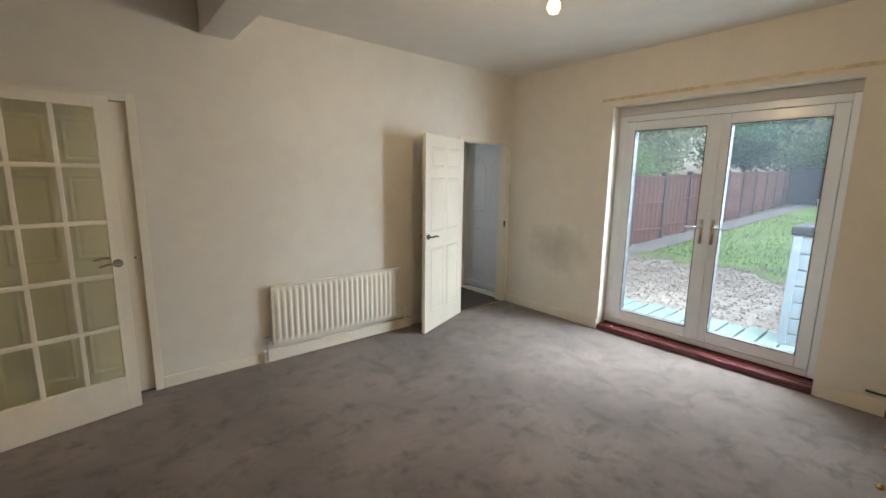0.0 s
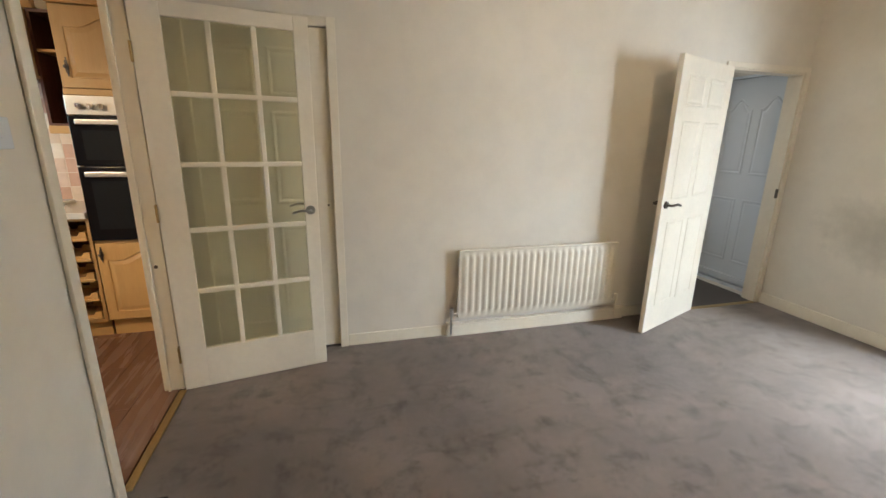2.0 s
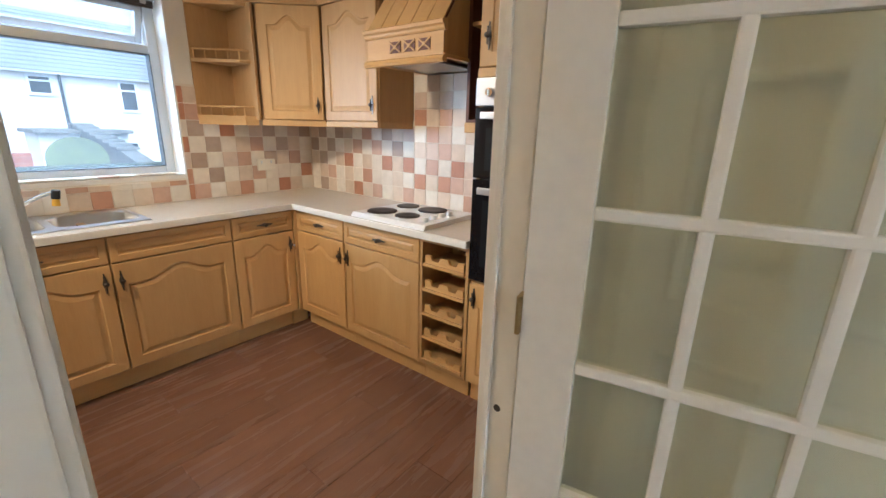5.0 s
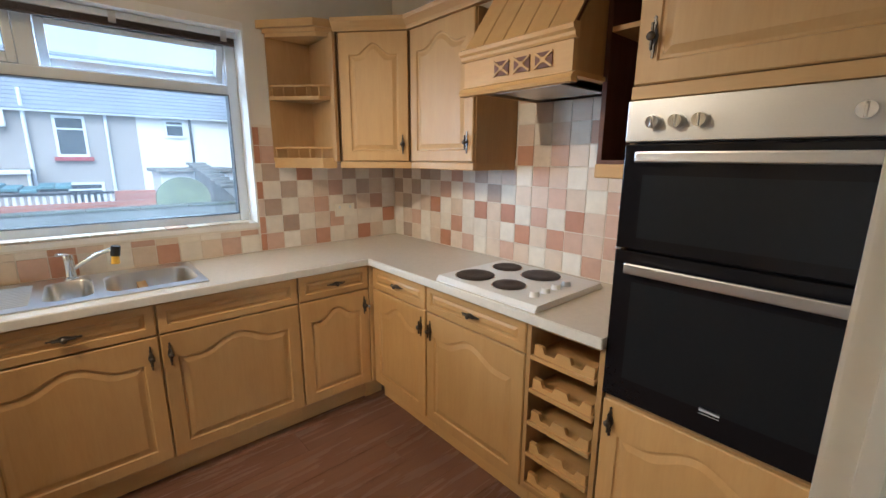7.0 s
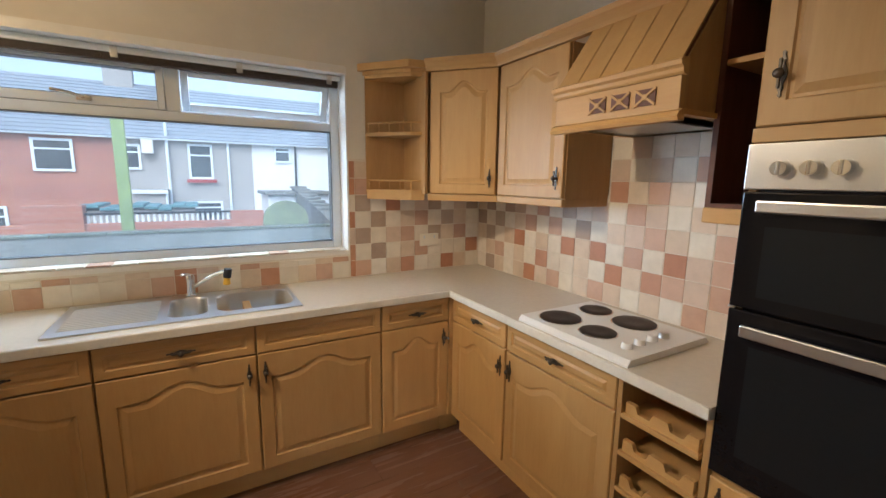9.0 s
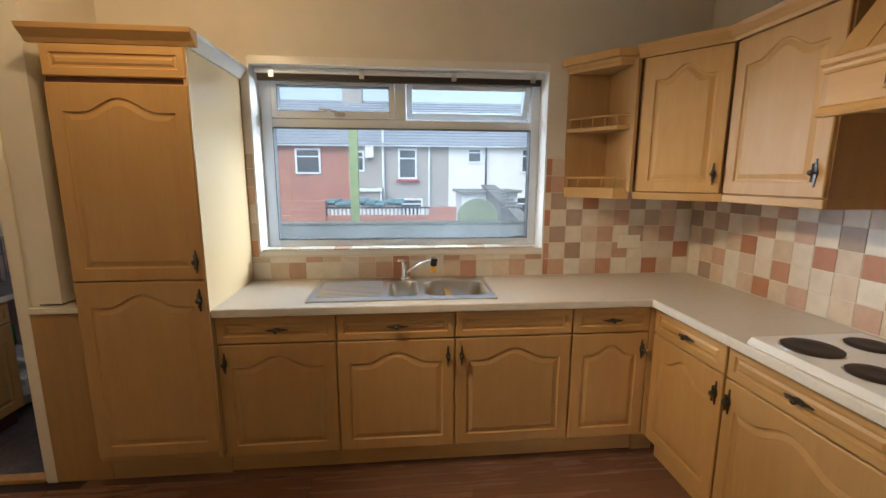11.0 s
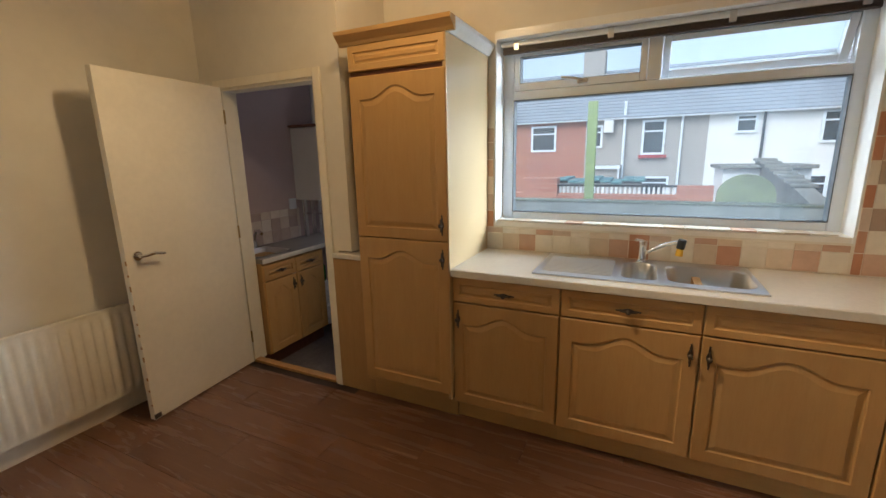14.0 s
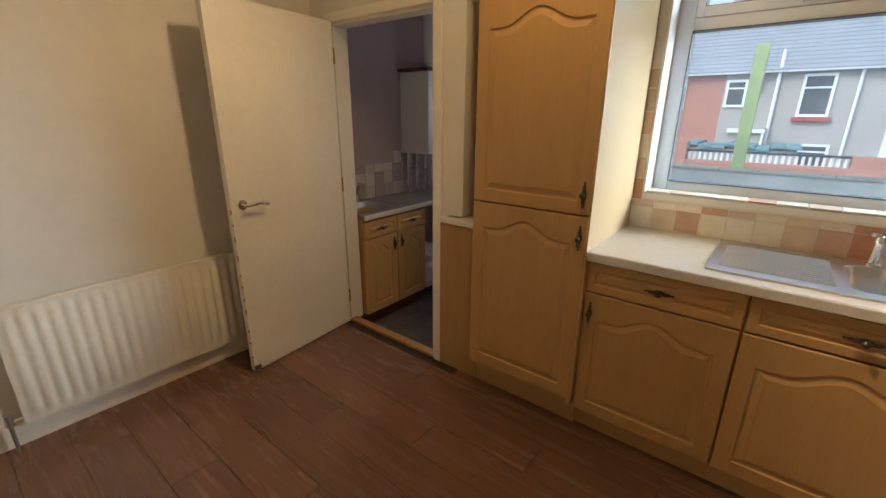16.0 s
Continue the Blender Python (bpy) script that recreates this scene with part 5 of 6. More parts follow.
for y, out in ((0.23, 0.16), (-0.23, -0.16)):
    hd = part("spot_head", cyl(B(), (0, y - out * 0.45, -0.185), (0, y - out * 0.05, -0.225), 0.032, 20, 0.042), M_BRASS, kl, "brass spotlight head", smooth=True)
    part("stem", cyl(B(), (0, y - out * 0.3, -0.025), (0, y - out * 0.3, -0.185), 0.007), M_BRASS, hd)
    part("bulb", ball(B(), (0, y - out * 0.04, -0.228), 0.028), M_BULB, hd, smooth=True).visible_shadow = False

# ---- scullery ----
uc = thing("scullery_cabinet", "pale oak sink cabinet with two doors", "kitchen cabinet", pose(-3.73, 0.30, -0.12, 0, 0, 180) @ pose(-0.66, 0, 0))
part("body", carcass(0.66, 0.40, 0.12, 0.855), M_CARCASS, uc)
for k in range(2):
    front(uc, "drawer_front", 0.004 + 0.33 * k, 0.715, 0.322, 0.125, False, (0.161, 0.062, False))
    front(uc, "door", 0.004 + 0.33 * k, 0.128, 0.322, 0.58, True, (0.285 if k == 0 else 0.037, 0.50, True))
part("plinth", box(B(), 0, 0.66, 0.05, 0.066, 0, 0.12), M_DARKWOOD, uc)
uw = thing("scullery_worktop", "worn grey worktop with inset steel sink", "worktop")
bm = B()
box(bm, -4.75, -3.065, 0.26, 0.325, 0.738, 0.775)
box(bm, -4.75, -3.065, -0.118, -0.06, 0.738, 0.775)
box(bm, -4.75, -3.43, -0.06, 0.26, 0.738, 0.775)
box(bm, -3.10, -3.065, -0.06, 0.26, 0.738, 0.775)
part("board", bm, surface("grey_stone_laminate", (0.20, 0.19, 0.18), 0.35, vary=0.2, big=10, fine=120, relief=0.02), uw)
bm = B()
bowl(bm, -3.43, -3.10, -0.06, 0.26, 0.779, 0.14, 0.05)
bmesh.ops.remove_doubles(bm, verts=bm.verts, dist=0.0004)
part("sink_bowl", bm, M_STEEL, uw, "stainless steel bowl", smooth=True)
part("worktop_edge", box(B(), -4.75, -3.065, 0.325, 0.333, 0.739, 0.774, 0.002), M_EDGE, uw)
part("leg", box(B(), -4.74, -4.70, 0.0, 0.30, -0.12, 0.738), M_CARCASS, uw)
ut = thing("sink_tap", "chrome swan-neck tap over the scullery sink", "tap", pose(-3.36, -0.085, 0.775))
part("tap_body", cyl(B(), (0, 0, 0), (0, 0, 0.06), 0.022, 16, 0.018), M_CHROME, ut, smooth=True)
part("spout", tube(B(), [(0, 0, 0.05), (0, 0.01, 0.11), (0.01, 0.04, 0.15), (0.02, 0.09, 0.155), (0.03, 0.13, 0.135)], 0.013), M_CHROME, ut, smooth=True)
bo = thing("boiler", "white wall-hung boiler with a flue on top", "boiler", pose(-4.36, -0.12, 1.13))
part("case", box(B(), 0, 0.45, 0.0, 0.32, 0, 0.66, 0.012), M_ENAMEL, bo)
part("flue", cyl(B(), (0.22, 0.14, 0.66), (0.22, 0.14, 1.15), 0.055, 24), M_ENAMEL, bo, smooth=True)
part("flue_shelf", box(B(), -0.02, 0.47, 0.0, 0.33, 0.662, 0.682, 0.003), M_DARKWOOD, bo)
bp = thing("boiler_pipes", "row of copper and steel pipes under the boiler", "pipes", pose(-4.33, -0.09, 0.775))
for k in range(8):
    x = 0.02 + 0.055 * k
    part("pipe", cyl(B(), (x, 0.02 + 0.02 * (k % 2), 0.0), (x, 0.02 + 0.02 * (k % 2), 0.355), 0.009 + 0.003 * (k % 3 == 0)), M_CHROME if k % 3 else M_STEEL, bp, smooth=True)
for k, z in ((1, 0.24), (3, 0.2), (5, 0.26), (6, 0.22)):
    part("valve", cyl(B(), (0.02 + 0.055 * k, 0.03, z), (0.02 + 0.055 * k, 0.075, z), 0.014), M_CHROME, bp, smooth=True)
uso = thing("socket", "small white socket outlet", "socket", pose(-3.86, -0.12, 1.10))
part("plate", box(B(), -0.043, 0.043, 0.0, 0.010, -0.05, 0.05, 0.003), M_UPVC, uso)
gb = thing("plastic_bottle", "green plastic bottle on the bags", "bottle", pose(-3.90, 0.12, 0.36))
part("bottle", lathe(B(), [(0, 0), (0.04, 0), (0.045, 0.02), (0.045, 0.14), (0.02, 0.19), (0.015, 0.21), (0, 0.21)]), M_GREENP, gb, smooth=True)
part("cap", cyl(B(), (0, 0, 0.21), (0, 0, 0.235), 0.017), M_UPVC, gb)
for k, (x, y, z, r) in enumerate(((-3.90, 0.14, 0.06, 0.14), (-4.12, 0.10, 0.02, 0.15), (-3.92, 0.13, 0.24, 0.11))):
    bg = thing("plastic_bag", "crumpled white plastic bag under the worktop", "bag", pose(x, y, z - r))
    bm = ball(B(), (0, 0, r), r, 1, 0.9, 1.0, 24)
    for v in bm.verts:
        v.co += v.co.normalized() * 0.03 * noise.noise(v.co * 22 + Vector((k * 7, 0, 0)))
        v.co.z = max(v.co.z, 0)
    part("bag", bm, M_BAG, bg)

# ---- outdoors ----


def ground_z(x, y):
    if x > 11:
        return -0.17 + 0.555 * min((x - 11) / 19, 1.6)
    if x < -14:
        return -2.1
    if x < -9:
        return -0.35 - 1.75 * (-9 - x) / 5
    return -0.17 if x > 4.2 else -0.35


def terrain(x0, x1, y0, y1, nx, ny, lift):
    bm = B()
    xs = [x0 + (x1 - x0) * i / nx for i in range(nx + 1)]
    ys = [y0 + (y1 - y0) * j / ny for j in range(ny + 1)]
    g = [[bm.verts.new((x, y, ground_z(x, y) + lift + 0.02 * noise.noise(Vector((x * 0.6, y * 0.6, 3))))) for y in ys] for x in xs]
    for i in range(nx):
        for j in range(ny):
            bm.faces.new((g[i][j], g[i + 1][j], g[i + 1][j + 1], g[i][j + 1]))
    return bm


bm = B()
xs = [-600, -150, -60, -30, -22, -14, -9, -6, 4.19, 4.21, 7, 11, 16, 22, 30, 41.4, 60, 150, 600]
ys = [-600, -150, -50, -20, 0, 20, 50, 150, 600]
g = [[bm.verts.new((x, y, ground_z(x, y) - 0.06)) for y in ys] for x in xs]
for i in range(len(xs) - 1):
    for j in range(len(ys) - 1):
        bm.faces.new((g[i][j], g[i + 1][j], g[i + 1][j + 1], g[i][j + 1]))
solid("ground", bm, M_EARTH, "bare earth and rough ground round the houses", "ground")
solid("gravel", terrain(5.4, 10.8, -3, 4.9, 24, 30, 0.0), M_GRAVEL, "pale bark and gravel bed behind the house", "gravel", "structure")
lawn = terrain(9.6, 29.8, -3.5, 4.7, 50, 52, 0.012)
for v in lawn.verts:
    if v.co.x < 12:
        v.co.x += (12 - v.co.x) / 2.4 * (1.1 * noise.noise(Vector((0, v.co.y * 0.8, 7))) + 0.35 * noise.noise(Vector((3, v.co.y * 4.5, 1))) - 0.3 * max(v.co.y - 3.4, 0))
solid("lawn", lawn, M_GRASS, "patchy green lawn", "lawn", "structure")
solid("garden_path", terrain(7.0, 29.8, 4.72, 5.45, 40, 3, 0.03), M_PATH, "grey concrete path along the fence", "path", "structure")

rng = random.Random(11)
verts, faces = [], []
for k in range(5200):
    x, y = 9.6 + 13 * rng.random() ** 1.6, rng.uniform(-1.5, 4.7)
    if x < 10.1 + 1.1 * noise.noise(Vector((0, y * 0.8, 7))):
        continue
    z, a, h = ground_z(x, y) + 0.03, rng.uniform(0, 6.28), rng.uniform(0.04, 0.10)
    c, s = 0.012 * math.cos(a), 0.012 * math.sin(a)
    b = len(verts)
    verts += [(x - c, y - s, z), (x + c, y + s, z), (x + rng.uniform(-0.03, 0.03), y + rng.uniform(-0.03, 0.03), z + h)]
    faces.append((b, b + 1, b + 2))
me = bpy.data.meshes.new("grass_tufts")
me.from_pydata(verts, [], faces)
me.materials.append(leaf_material("grass_blades", (0.13, 0.27, 0.05), (0.22, 0.38, 0.10)))
tagged(new("grass_tufts", me), "short tufts of grass on the lawn", "grass", "", "stuff")
verts, faces = [], []
for k in range(6000):
    x, y = rng.uniform(5.5, 10.6), rng.uniform(0.0, 4.6)
    z, r = ground_z(x, y) + 0.012, rng.uniform(0.012, 0.032)
    b, a = len(verts), rng.uniform(0, 3)
    for q in range(4):
        verts.append((x + r * math.cos(a + 1.57 * q), y + r * math.sin(a + 1.57 * q) * 0.6, z + rng.uniform(-0.004, 0.008)))
    verts.append((x, y, z + r * 0.6))
    faces += [(b, b + 1, b + 4), (b + 1, b + 2, b + 4), (b + 2, b + 3, b + 4), (b + 3, b, b + 4)]
me = bpy.data.meshes.new("bark_chips")
me.from_pydata(verts, [], faces)
me.materials.append(leaf_material("bark_chip_tones", (0.16, 0.12, 0.09), (0.48, 0.41, 0.34)))
tagged(new("bark_chips", me), "loose pale bark chips and stones", "gravel", "", "stuff")

dk = thing("garden_deck", "green-grey weathered timber deck boards by the doors", "deck", kind="structure")
for k in range(22):
    y = -0.6 + 0.19 * k
    part("deck_board", box(B(), 4.34, 5.75 + 0.06 * math.sin(k * 2.1), y, y + 0.168, -0.16, -0.11, 0.006), M_DECK, dk)

# side fence and far gate


def fence_y(x):
    return 5.46 + (x - 11) * 0.033


fn = thing("garden_fence", "red-brown close-boarded garden fence with posts", "fence")
x = 4.6
while x < 29.5:
    y, z = fence_y(x), ground_z(x + 1.0, 0)
    part("post", box(B(), x - 0.07, x + 0.07, y - 0.11, y + 0.03, z - 0.05, z + 1.91, 0.006), M_FENCE_D, fn, "dark fence post")
    bm = B()
    for k in range(14):
        bx = x + 0.05 + 0.136 * k
        box(bm, bx, bx + 0.128, y - 0.012 - 0.006 * (k % 2), y + 0.006, z + 0.05, z + 1.86)
    p_ = part("panel", bm, M_FENCE, fn)
    for h in (0.35, 1.1, 1.80):
        part("rail", box(B(), x + 0.05, x + 1.95, y - 0.055, y - 0.018, z + h, z + h + 0.06), M_FENCE, p_)
    x += 2.0
gt = thing("garden_gate_fence", "purple-grey boarded fence and gate with a diagonal brace", "gate")
z = ground_z(29.9, 0)
for k in range(64):
    y = -3.5 + 0.15 * k
    part("board", box(B(), 29.9, 29.93, y, y + 0.142, z, z + 2.0), M_FENCE_D, gt)
for h in (0.3, 1.6):
    part("rail", box(B(), 29.84, 29.9, -3.5, 6.1, z + h, z + h + 0.1), M_FENCE_D, gt)
part("brace", box(B(), -0.9, 0.9, 0, 0.05, -0.05, 0.05, 0, pose(29.87, 4.9, z + 1.0, 0, 0, 90) @ pose(0, 0, 0, 0, 42, 0)), M_FENCE_D, gt)
bf2 = thing("garden_fence", "plain boarded fence on the far side of the garden", "fence")
for k in range(12):
    x = 5 + 2.05 * k
    part("panel", box(B(), x, x + 2.0, -3.66, -3.6, ground_z(x, 0), ground_z(x, 0) + 1.7), M_FENCE, bf2)

# white clad store by the deck
st = thing("storage_bin", "white clad garden store with a black lid", "storage box", pose(5.40, 0.28, -0.15))
for k in range(7):
    part("cladding_board", box(B(), 0.0, 0.9, 0.0, 0.82, 0.17 * k, 0.17 * k + 0.155, 0.006), M_STORE, st)
part("core", box(B(), 0.02, 0.88, 0.02, 0.80, 0.0, 1.19), M_PATH, st)
part("corner_post", box(B(), -0.02, 0.05, 0.78, 0.85, 0.0, 1.19, 0.004), M_STORE, st)
part("lid", box(B(), -0.03, 0.6, -0.05, 0.87, 1.195, 1.29, 0.02), M_BLACK, st, "black lid")
pl = thing("white_planter", "small white tub on the lawn", "planter", pose(26.0, 3.85, ground_z(26, 0) + 0.03))
part("tub", lathe(B(), [(0, 0), (0.22, 0), (0.28, 0.55), (0.26, 0.55), (0.2, 0.1), (0, 0.1)]), M_CLAD, pl, smooth=True)


def tree(label, x, y, z, h, crown, seed, mat, stem=0.12, leaves=2600, leaf=0.16):
    """A tapered trunk with limbs, and a crown of many small leaf clumps."""
    rg = random.Random(seed)
    t = thing("tree", label, "tree", pose(x, y, z))
    bm = B()
    cyl(bm, (0, 0, -0.1), (0, 0, h * 0.55), stem, 10, stem * 0.55)
    tips = []
    for k in range(9):
        a, e = rg.uniform(0, 6.28), rg.uniform(0.35, 1.2)
        s = Vector((0, 0, h * rg.uniform(0.25, 0.55)))
        q = s + Vector((math.cos(a) * math.cos(e), math.sin(a) * math.cos(e), math.sin(e))) * crown * rg.uniform(0.6, 0.95)
        cyl(bm, s, q, stem * 0.4, 6, stem * 0.12)
        tips.append(q)
    part("trunk", bm, M_BARK, t)
    vs, fs = [], []
    for k in range(leaves):
        c = rg.choice(tips)
        v = Vector((rg.gauss(0, 1), rg.gauss(0, 1), rg.gauss(0, 0.8))) * crown * 0.26
        p = c + v
        n_ = Vector((rg.gauss(0, 1), rg.gauss(0, 1), rg.gauss(0, 1))).normalized()
        u = n_.orthogonal().normalized() * leaf * rg.uniform(0.5, 1.2)
        w = n_.cross(u).normalized() * leaf * rg.uniform(0.3, 0.7)
        b = len(vs)
        vs += [tuple(p - u), tuple(p + w), tuple(p + u), tuple(p - w)]
        fs.append((b, b + 1, b + 2, b + 3))
    me = bpy.data.meshes.new("crown")
    me.from_pydata(vs, [], fs)
    me.materials.append(mat)
    cr = new("crown", me)
    cr.parent = t
    return t


tree("broad pale green tree behind the fence", 25, 12.5, 0.1, 5.2, 2.8, 3, M_LEAF_Y, leaves=7600, leaf=0.14)
tree("low green shrub behind the fence", 19, 10.5, 0, 3.0, 2.0, 5, M_LEAF, leaves=5200, leaf=0.09)
tree("dark dense tree beyond the gate", 33, 9.0, 0.4, 6.4, 2.2, 8, M_LEAF_D, leaves=10400, leaf=0.16)
tree("pale spring tree beyond the gate", 36, 4.2, 0.4, 7.5, 3.6, 9, M_LEAF_Y, leaves=8200, leaf=0.18)
tree("green shrub mass beyond the gate", 32.5, 5.4, 0.4, 3.6, 2.4, 12, M_LEAF, leaves=5200, leaf=0.11)
tree("pale green tree beyond the fence", 30, 12.5, 0.3, 7.0, 4.0, 14, M_LEAF_Y, leaves=8600, leaf=0.16)
tree("green tree beyond the fence", 40, 10.5, 0.5, 9.0, 4.5, 17, M_LEAF_Y, leaves=9000, leaf=0.22)
tree("green tree beyond the garden", 42, 1.0, 0.5, 9.0, 4.8, 19, M_LEAF_Y, leaves=9500, leaf=0.22)

# terrace across the back lane
XH = -22.0


def house_window(parent, y0, y1, z0, z1, sill=None):
    w = part("window", box(B(), XH + 0.01, XH + 0.07, y0, y0 + 0.09, z0, z1), M_UPVC, parent)
    for c in ((y1 - 0.09, y1, z0, z1), (y0 + 0.09, y1 - 0.09, z1 - 0.09, z1), (y0 + 0.09, y1 - 0.09, z0, z0 + 0.09), (y0 + 0.09, y1 - 0.09, z0 + (z1 - z0) * 0.66, z0 + (z1 - z0) * 0.66 + 0.06)):
        part("frame", box(B(), XH + 0.01, XH + 0.07, *c), M_UPVC, w)
    part("pane", box(B(), XH + 0.005, XH + 0.03, y0 + 0.08, y1 - 0.08, z0 + 0.08, z1 - 0.08), M_DARKPANE, w)
    if sill:
        part("sill", box(B(), XH, XH + 0.14, y0 - 0.1, y1 + 0.1, z0 - 0.15, z0 - 0.01), sill, w)


def house(label, y0, y1, mat, windows, pipe=None):
    h = thing("terrace_house", label, "house", pose(0, -0.16, 0.21), "terrace across the lane")
    bm = B()
    box(bm, XH - 7, XH, y0, y1, -2.5, 2.88)
    part("wall", bm, mat, h)
    part("roof", roof_mesh(y0, y1), M_SLATE, h)
    part("gutter", box(B(), XH + 0.16, XH + 0.28, y0, y1, 2.80, 2.90, 0.02), M_UPVC, h, "white gutter")
    for w in windows:
        house_window(h, *w)
    if pipe is not None:
        part("drainpipe", cyl(B(), (XH + 0.08, pipe[0], -2.35), (XH + 0.08, pipe[0], 2.82), 0.05, 10), pipe[1], h)
    return h


def roof_mesh(y0, y1):
    bm = B()
    n = 16
    for k in range(n):
        a, b = k / n, (k + 1) / n
        xa, za = XH + 0.25 - 3.75 * a, 2.88 + 2.62 * a
        xb, zb = XH + 0.25 - 3.75 * b, 2.88 + 2.62 * b
        pts = [(xa + 0.05, za - 0.01), (xa + 0.05, za + 0.03), (xb, zb + 0.02), (xb, zb - 0.03)]
        vs0, vs1 = [bm.verts.new((p[0], y0, p[1])) for p in pts], [bm.verts.new((p[0], y1, p[1])) for p in pts]
        bm.faces.new(vs0[::-1]), bm.faces.new(vs1)
        for q in range(4):
            bm.faces.new((vs0[q], vs0[(q + 1) % 4], vs1[(q + 1) % 4], vs1[q]))
    x0, z0 = XH - 3.5, 5.5
    vs = [bm.verts.new(p) for p in ((x0, y0, z0), (x0, y1, z0), (XH - 7.3, y1, 2.85), (XH - 7.3, y0, 2.85))]
    bm.faces.new(vs)
    return bm


house("red brick terraced house across the lane", -4.5, 0.39, M_BRICK, [(-2.14, -0.94, 1.48, 2.69), (-3.9, -3.0, -1.0, 0.2)], (-3.4, M_BLACK))
house("grey rendered terraced house with red sills across the lane", 0.39, 5.28, M_RENDER, [(2.78, 3.70, 1.25, 2.72, M_REDSILL), (2.62, 3.98, -0.6, 0.30), (0.45, 1.15, 1.6, 2.6)], (4.31, M_UPVC))
house("white rendered terraced house across the lane", 5.28, 10.2, M_RENDER_W, [(6.2, 6.95, 2.04, 2.77), (8.94, 9.62, 1.57, 2.78), (8.2, 9.4, -0.8, 0.4)], (7.15, M_BLACK))
house("white rendered terraced house further along the lane", 10.2, 15.1, M_RENDER_W, [(11.4, 12.3, 1.4, 2.66), (13.2, 14.1, 1.4, 2.66)])
house("grey rendered terraced house at the far end", -9.4, -4.5, M_RENDER, [(-6.6, -5.7, 1.4, 2.66), (-8.6, -7.8, 1.4, 2.66)])
ch = thing("chimney_stack", "grey rendered chimney stack on the ridge", "chimney", pose(XH - 3.5, 0.12, 5.4))
part("stack", box(B(), -0.4, 0.4, -0.53, 0.53, 0.0, 1.3, 0.02), M_RENDER, ch)
for y in (-0.35, 0.0, 0.35):
    part("chimney_pot", cyl(B(), (0, y, 1.3), (0, y, 1.65), 0.13, 12, 0.11), M_BRICK, ch)
dp = thing("drainpipe_stack", "white soil pipe rising past the eaves", "pipe", pose(XH + 0.12, 1.90, -2.16))
part("pipe", cyl(B(), (0, 0, 0), (0, 0, 5.95), 0.06, 10), M_UPVC, dp)
sb = thing("satellite_box", "grey box fixed to the house wall", "box", pose(XH + 0.01, 1.24, 2.46))
part("box", box(B(), 0, 0.25, -0.2, 0.2, 0, 0.55, 0.03), M_CLAD, sb)

rp = thing("rear_porch", "low grey rendered rear porch with white fascia", "porch", pose(XH + 0.005, 0.80, -2.16))
part("wall", box(B(), 0.0, 1.4, 0.0, 1.0, 0.0, 3.10), M_RENDER, rp)
part("roof", box(B(), -0.0, 1.5, -0.05, 1.08, 3.11, 3.20, 0.01), M_BLOCK, rp)
part("fascia", box(B(), 1.5, 1.54, -0.06, 1.09, 3.05, 3.20, 0.005), M_UPVC, rp, "white fascia board")
part("drainpipe", cyl(B(), (1.44, 1.03, 0.0), (1.44, 1.03, 3.08), 0.045, 10), M_UPVC, rp)
part("door", box(B(), 1.4, 1.43, 0.12, 0.88, 0.0, 2.5, 0.004), M_DARKPANE, rp, "dark door opening")

# yard walls between
yw = thing("yard_wall", "weathered grey block yard wall", "wall")
for k in range(24):
    part("coping", box(B(), -7.11, -6.89, -4 + 0.5 * k, -3.505 + 0.5 * k, 0.855, 0.89, 0.01), M_COPING, yw)
part("wall", box(B(), -7.1, -6.9, -4, 8, -0.45, 0.855), M_BLOCK, yw)
bw_ = thing("brick_yard_wall", "red brick yard wall with white ironwork on top", "wall")
part("wall", box(B(), -12.2, -12.0, -1.0, 4.30, -2.2, 0.55), M_BRICK, bw_)
part("pier", box(B(), -12.3, -11.95, -0.07, 0.85, -2.2, 0.93), M_BRICK, bw_)
part("pier", box(B(), -12.22, -11.98, 3.56, 4.30, -2.2, 0.76), M_BRICK, bw_)
for k in range(26):
    y = 0.90 + 0.104 * k
    part("baluster", cyl(B(), (-12.1, y, 0.55), (-12.1, y, 0.72), 0.026, 6), M_CLAD, bw_)
part("top_rail", box(B(), -12.14, -12.06, 0.85, 3.56, 0.72, 0.765), M_BLACK, bw_)
po = thing("mossy_post", "tall green mossy timber post in the yard", "post", pose(-7.6, 2.12, -0.41))
part("post", box(B(), -0.05, 0.05, -0.066, 0.066, 0, 2.66, 0.008), M_MOSS, po)
ar = thing("arched_board", "rounded mossy board leaning behind the yard wall", "board", pose(-7.5, 4.06, 0.13))
part("board", prism(B(), [(-0.32, -0.54), (0.32, -0.54), (0.32, 0.82)] + [(0.32 * math.cos(radians(15 * k)), 0.80 + 0.28 * math.sin(radians(15 * k))) for k in range(1, 12)] + [(-0.32, 0.82)], "x", -0.03, 0.03), surface("weathered_board", (0.16, 0.175, 0.11), 0.9, vary=0.3, big=3, fine=30, relief=0.4, col2=(0.20, 0.23, 0.12)), ar)
sh = thing("garden_shed", "small white shed with a dark opening", "shed", pose(-11.0, 4.72, -0.68))
part("wall", box(B(), -1.2, 0, -0.44, 0.95, -0.7, 1.85), M_CLAD, sh)
part("window", box(B(), 0.0, 0.03, -0.15, 0.45, 1.1, 1.65), M_DARKPANE, sh)
part("roof", box(B(), -1.3, 0.12, -0.52, 1.02, 1.85, 1.92, 0.01), M_BLOCK, sh)
ws = thing("stepped_wall", "rough stone wall with a sloping coping", "wall", pose(-9.0, 5.0, 0))
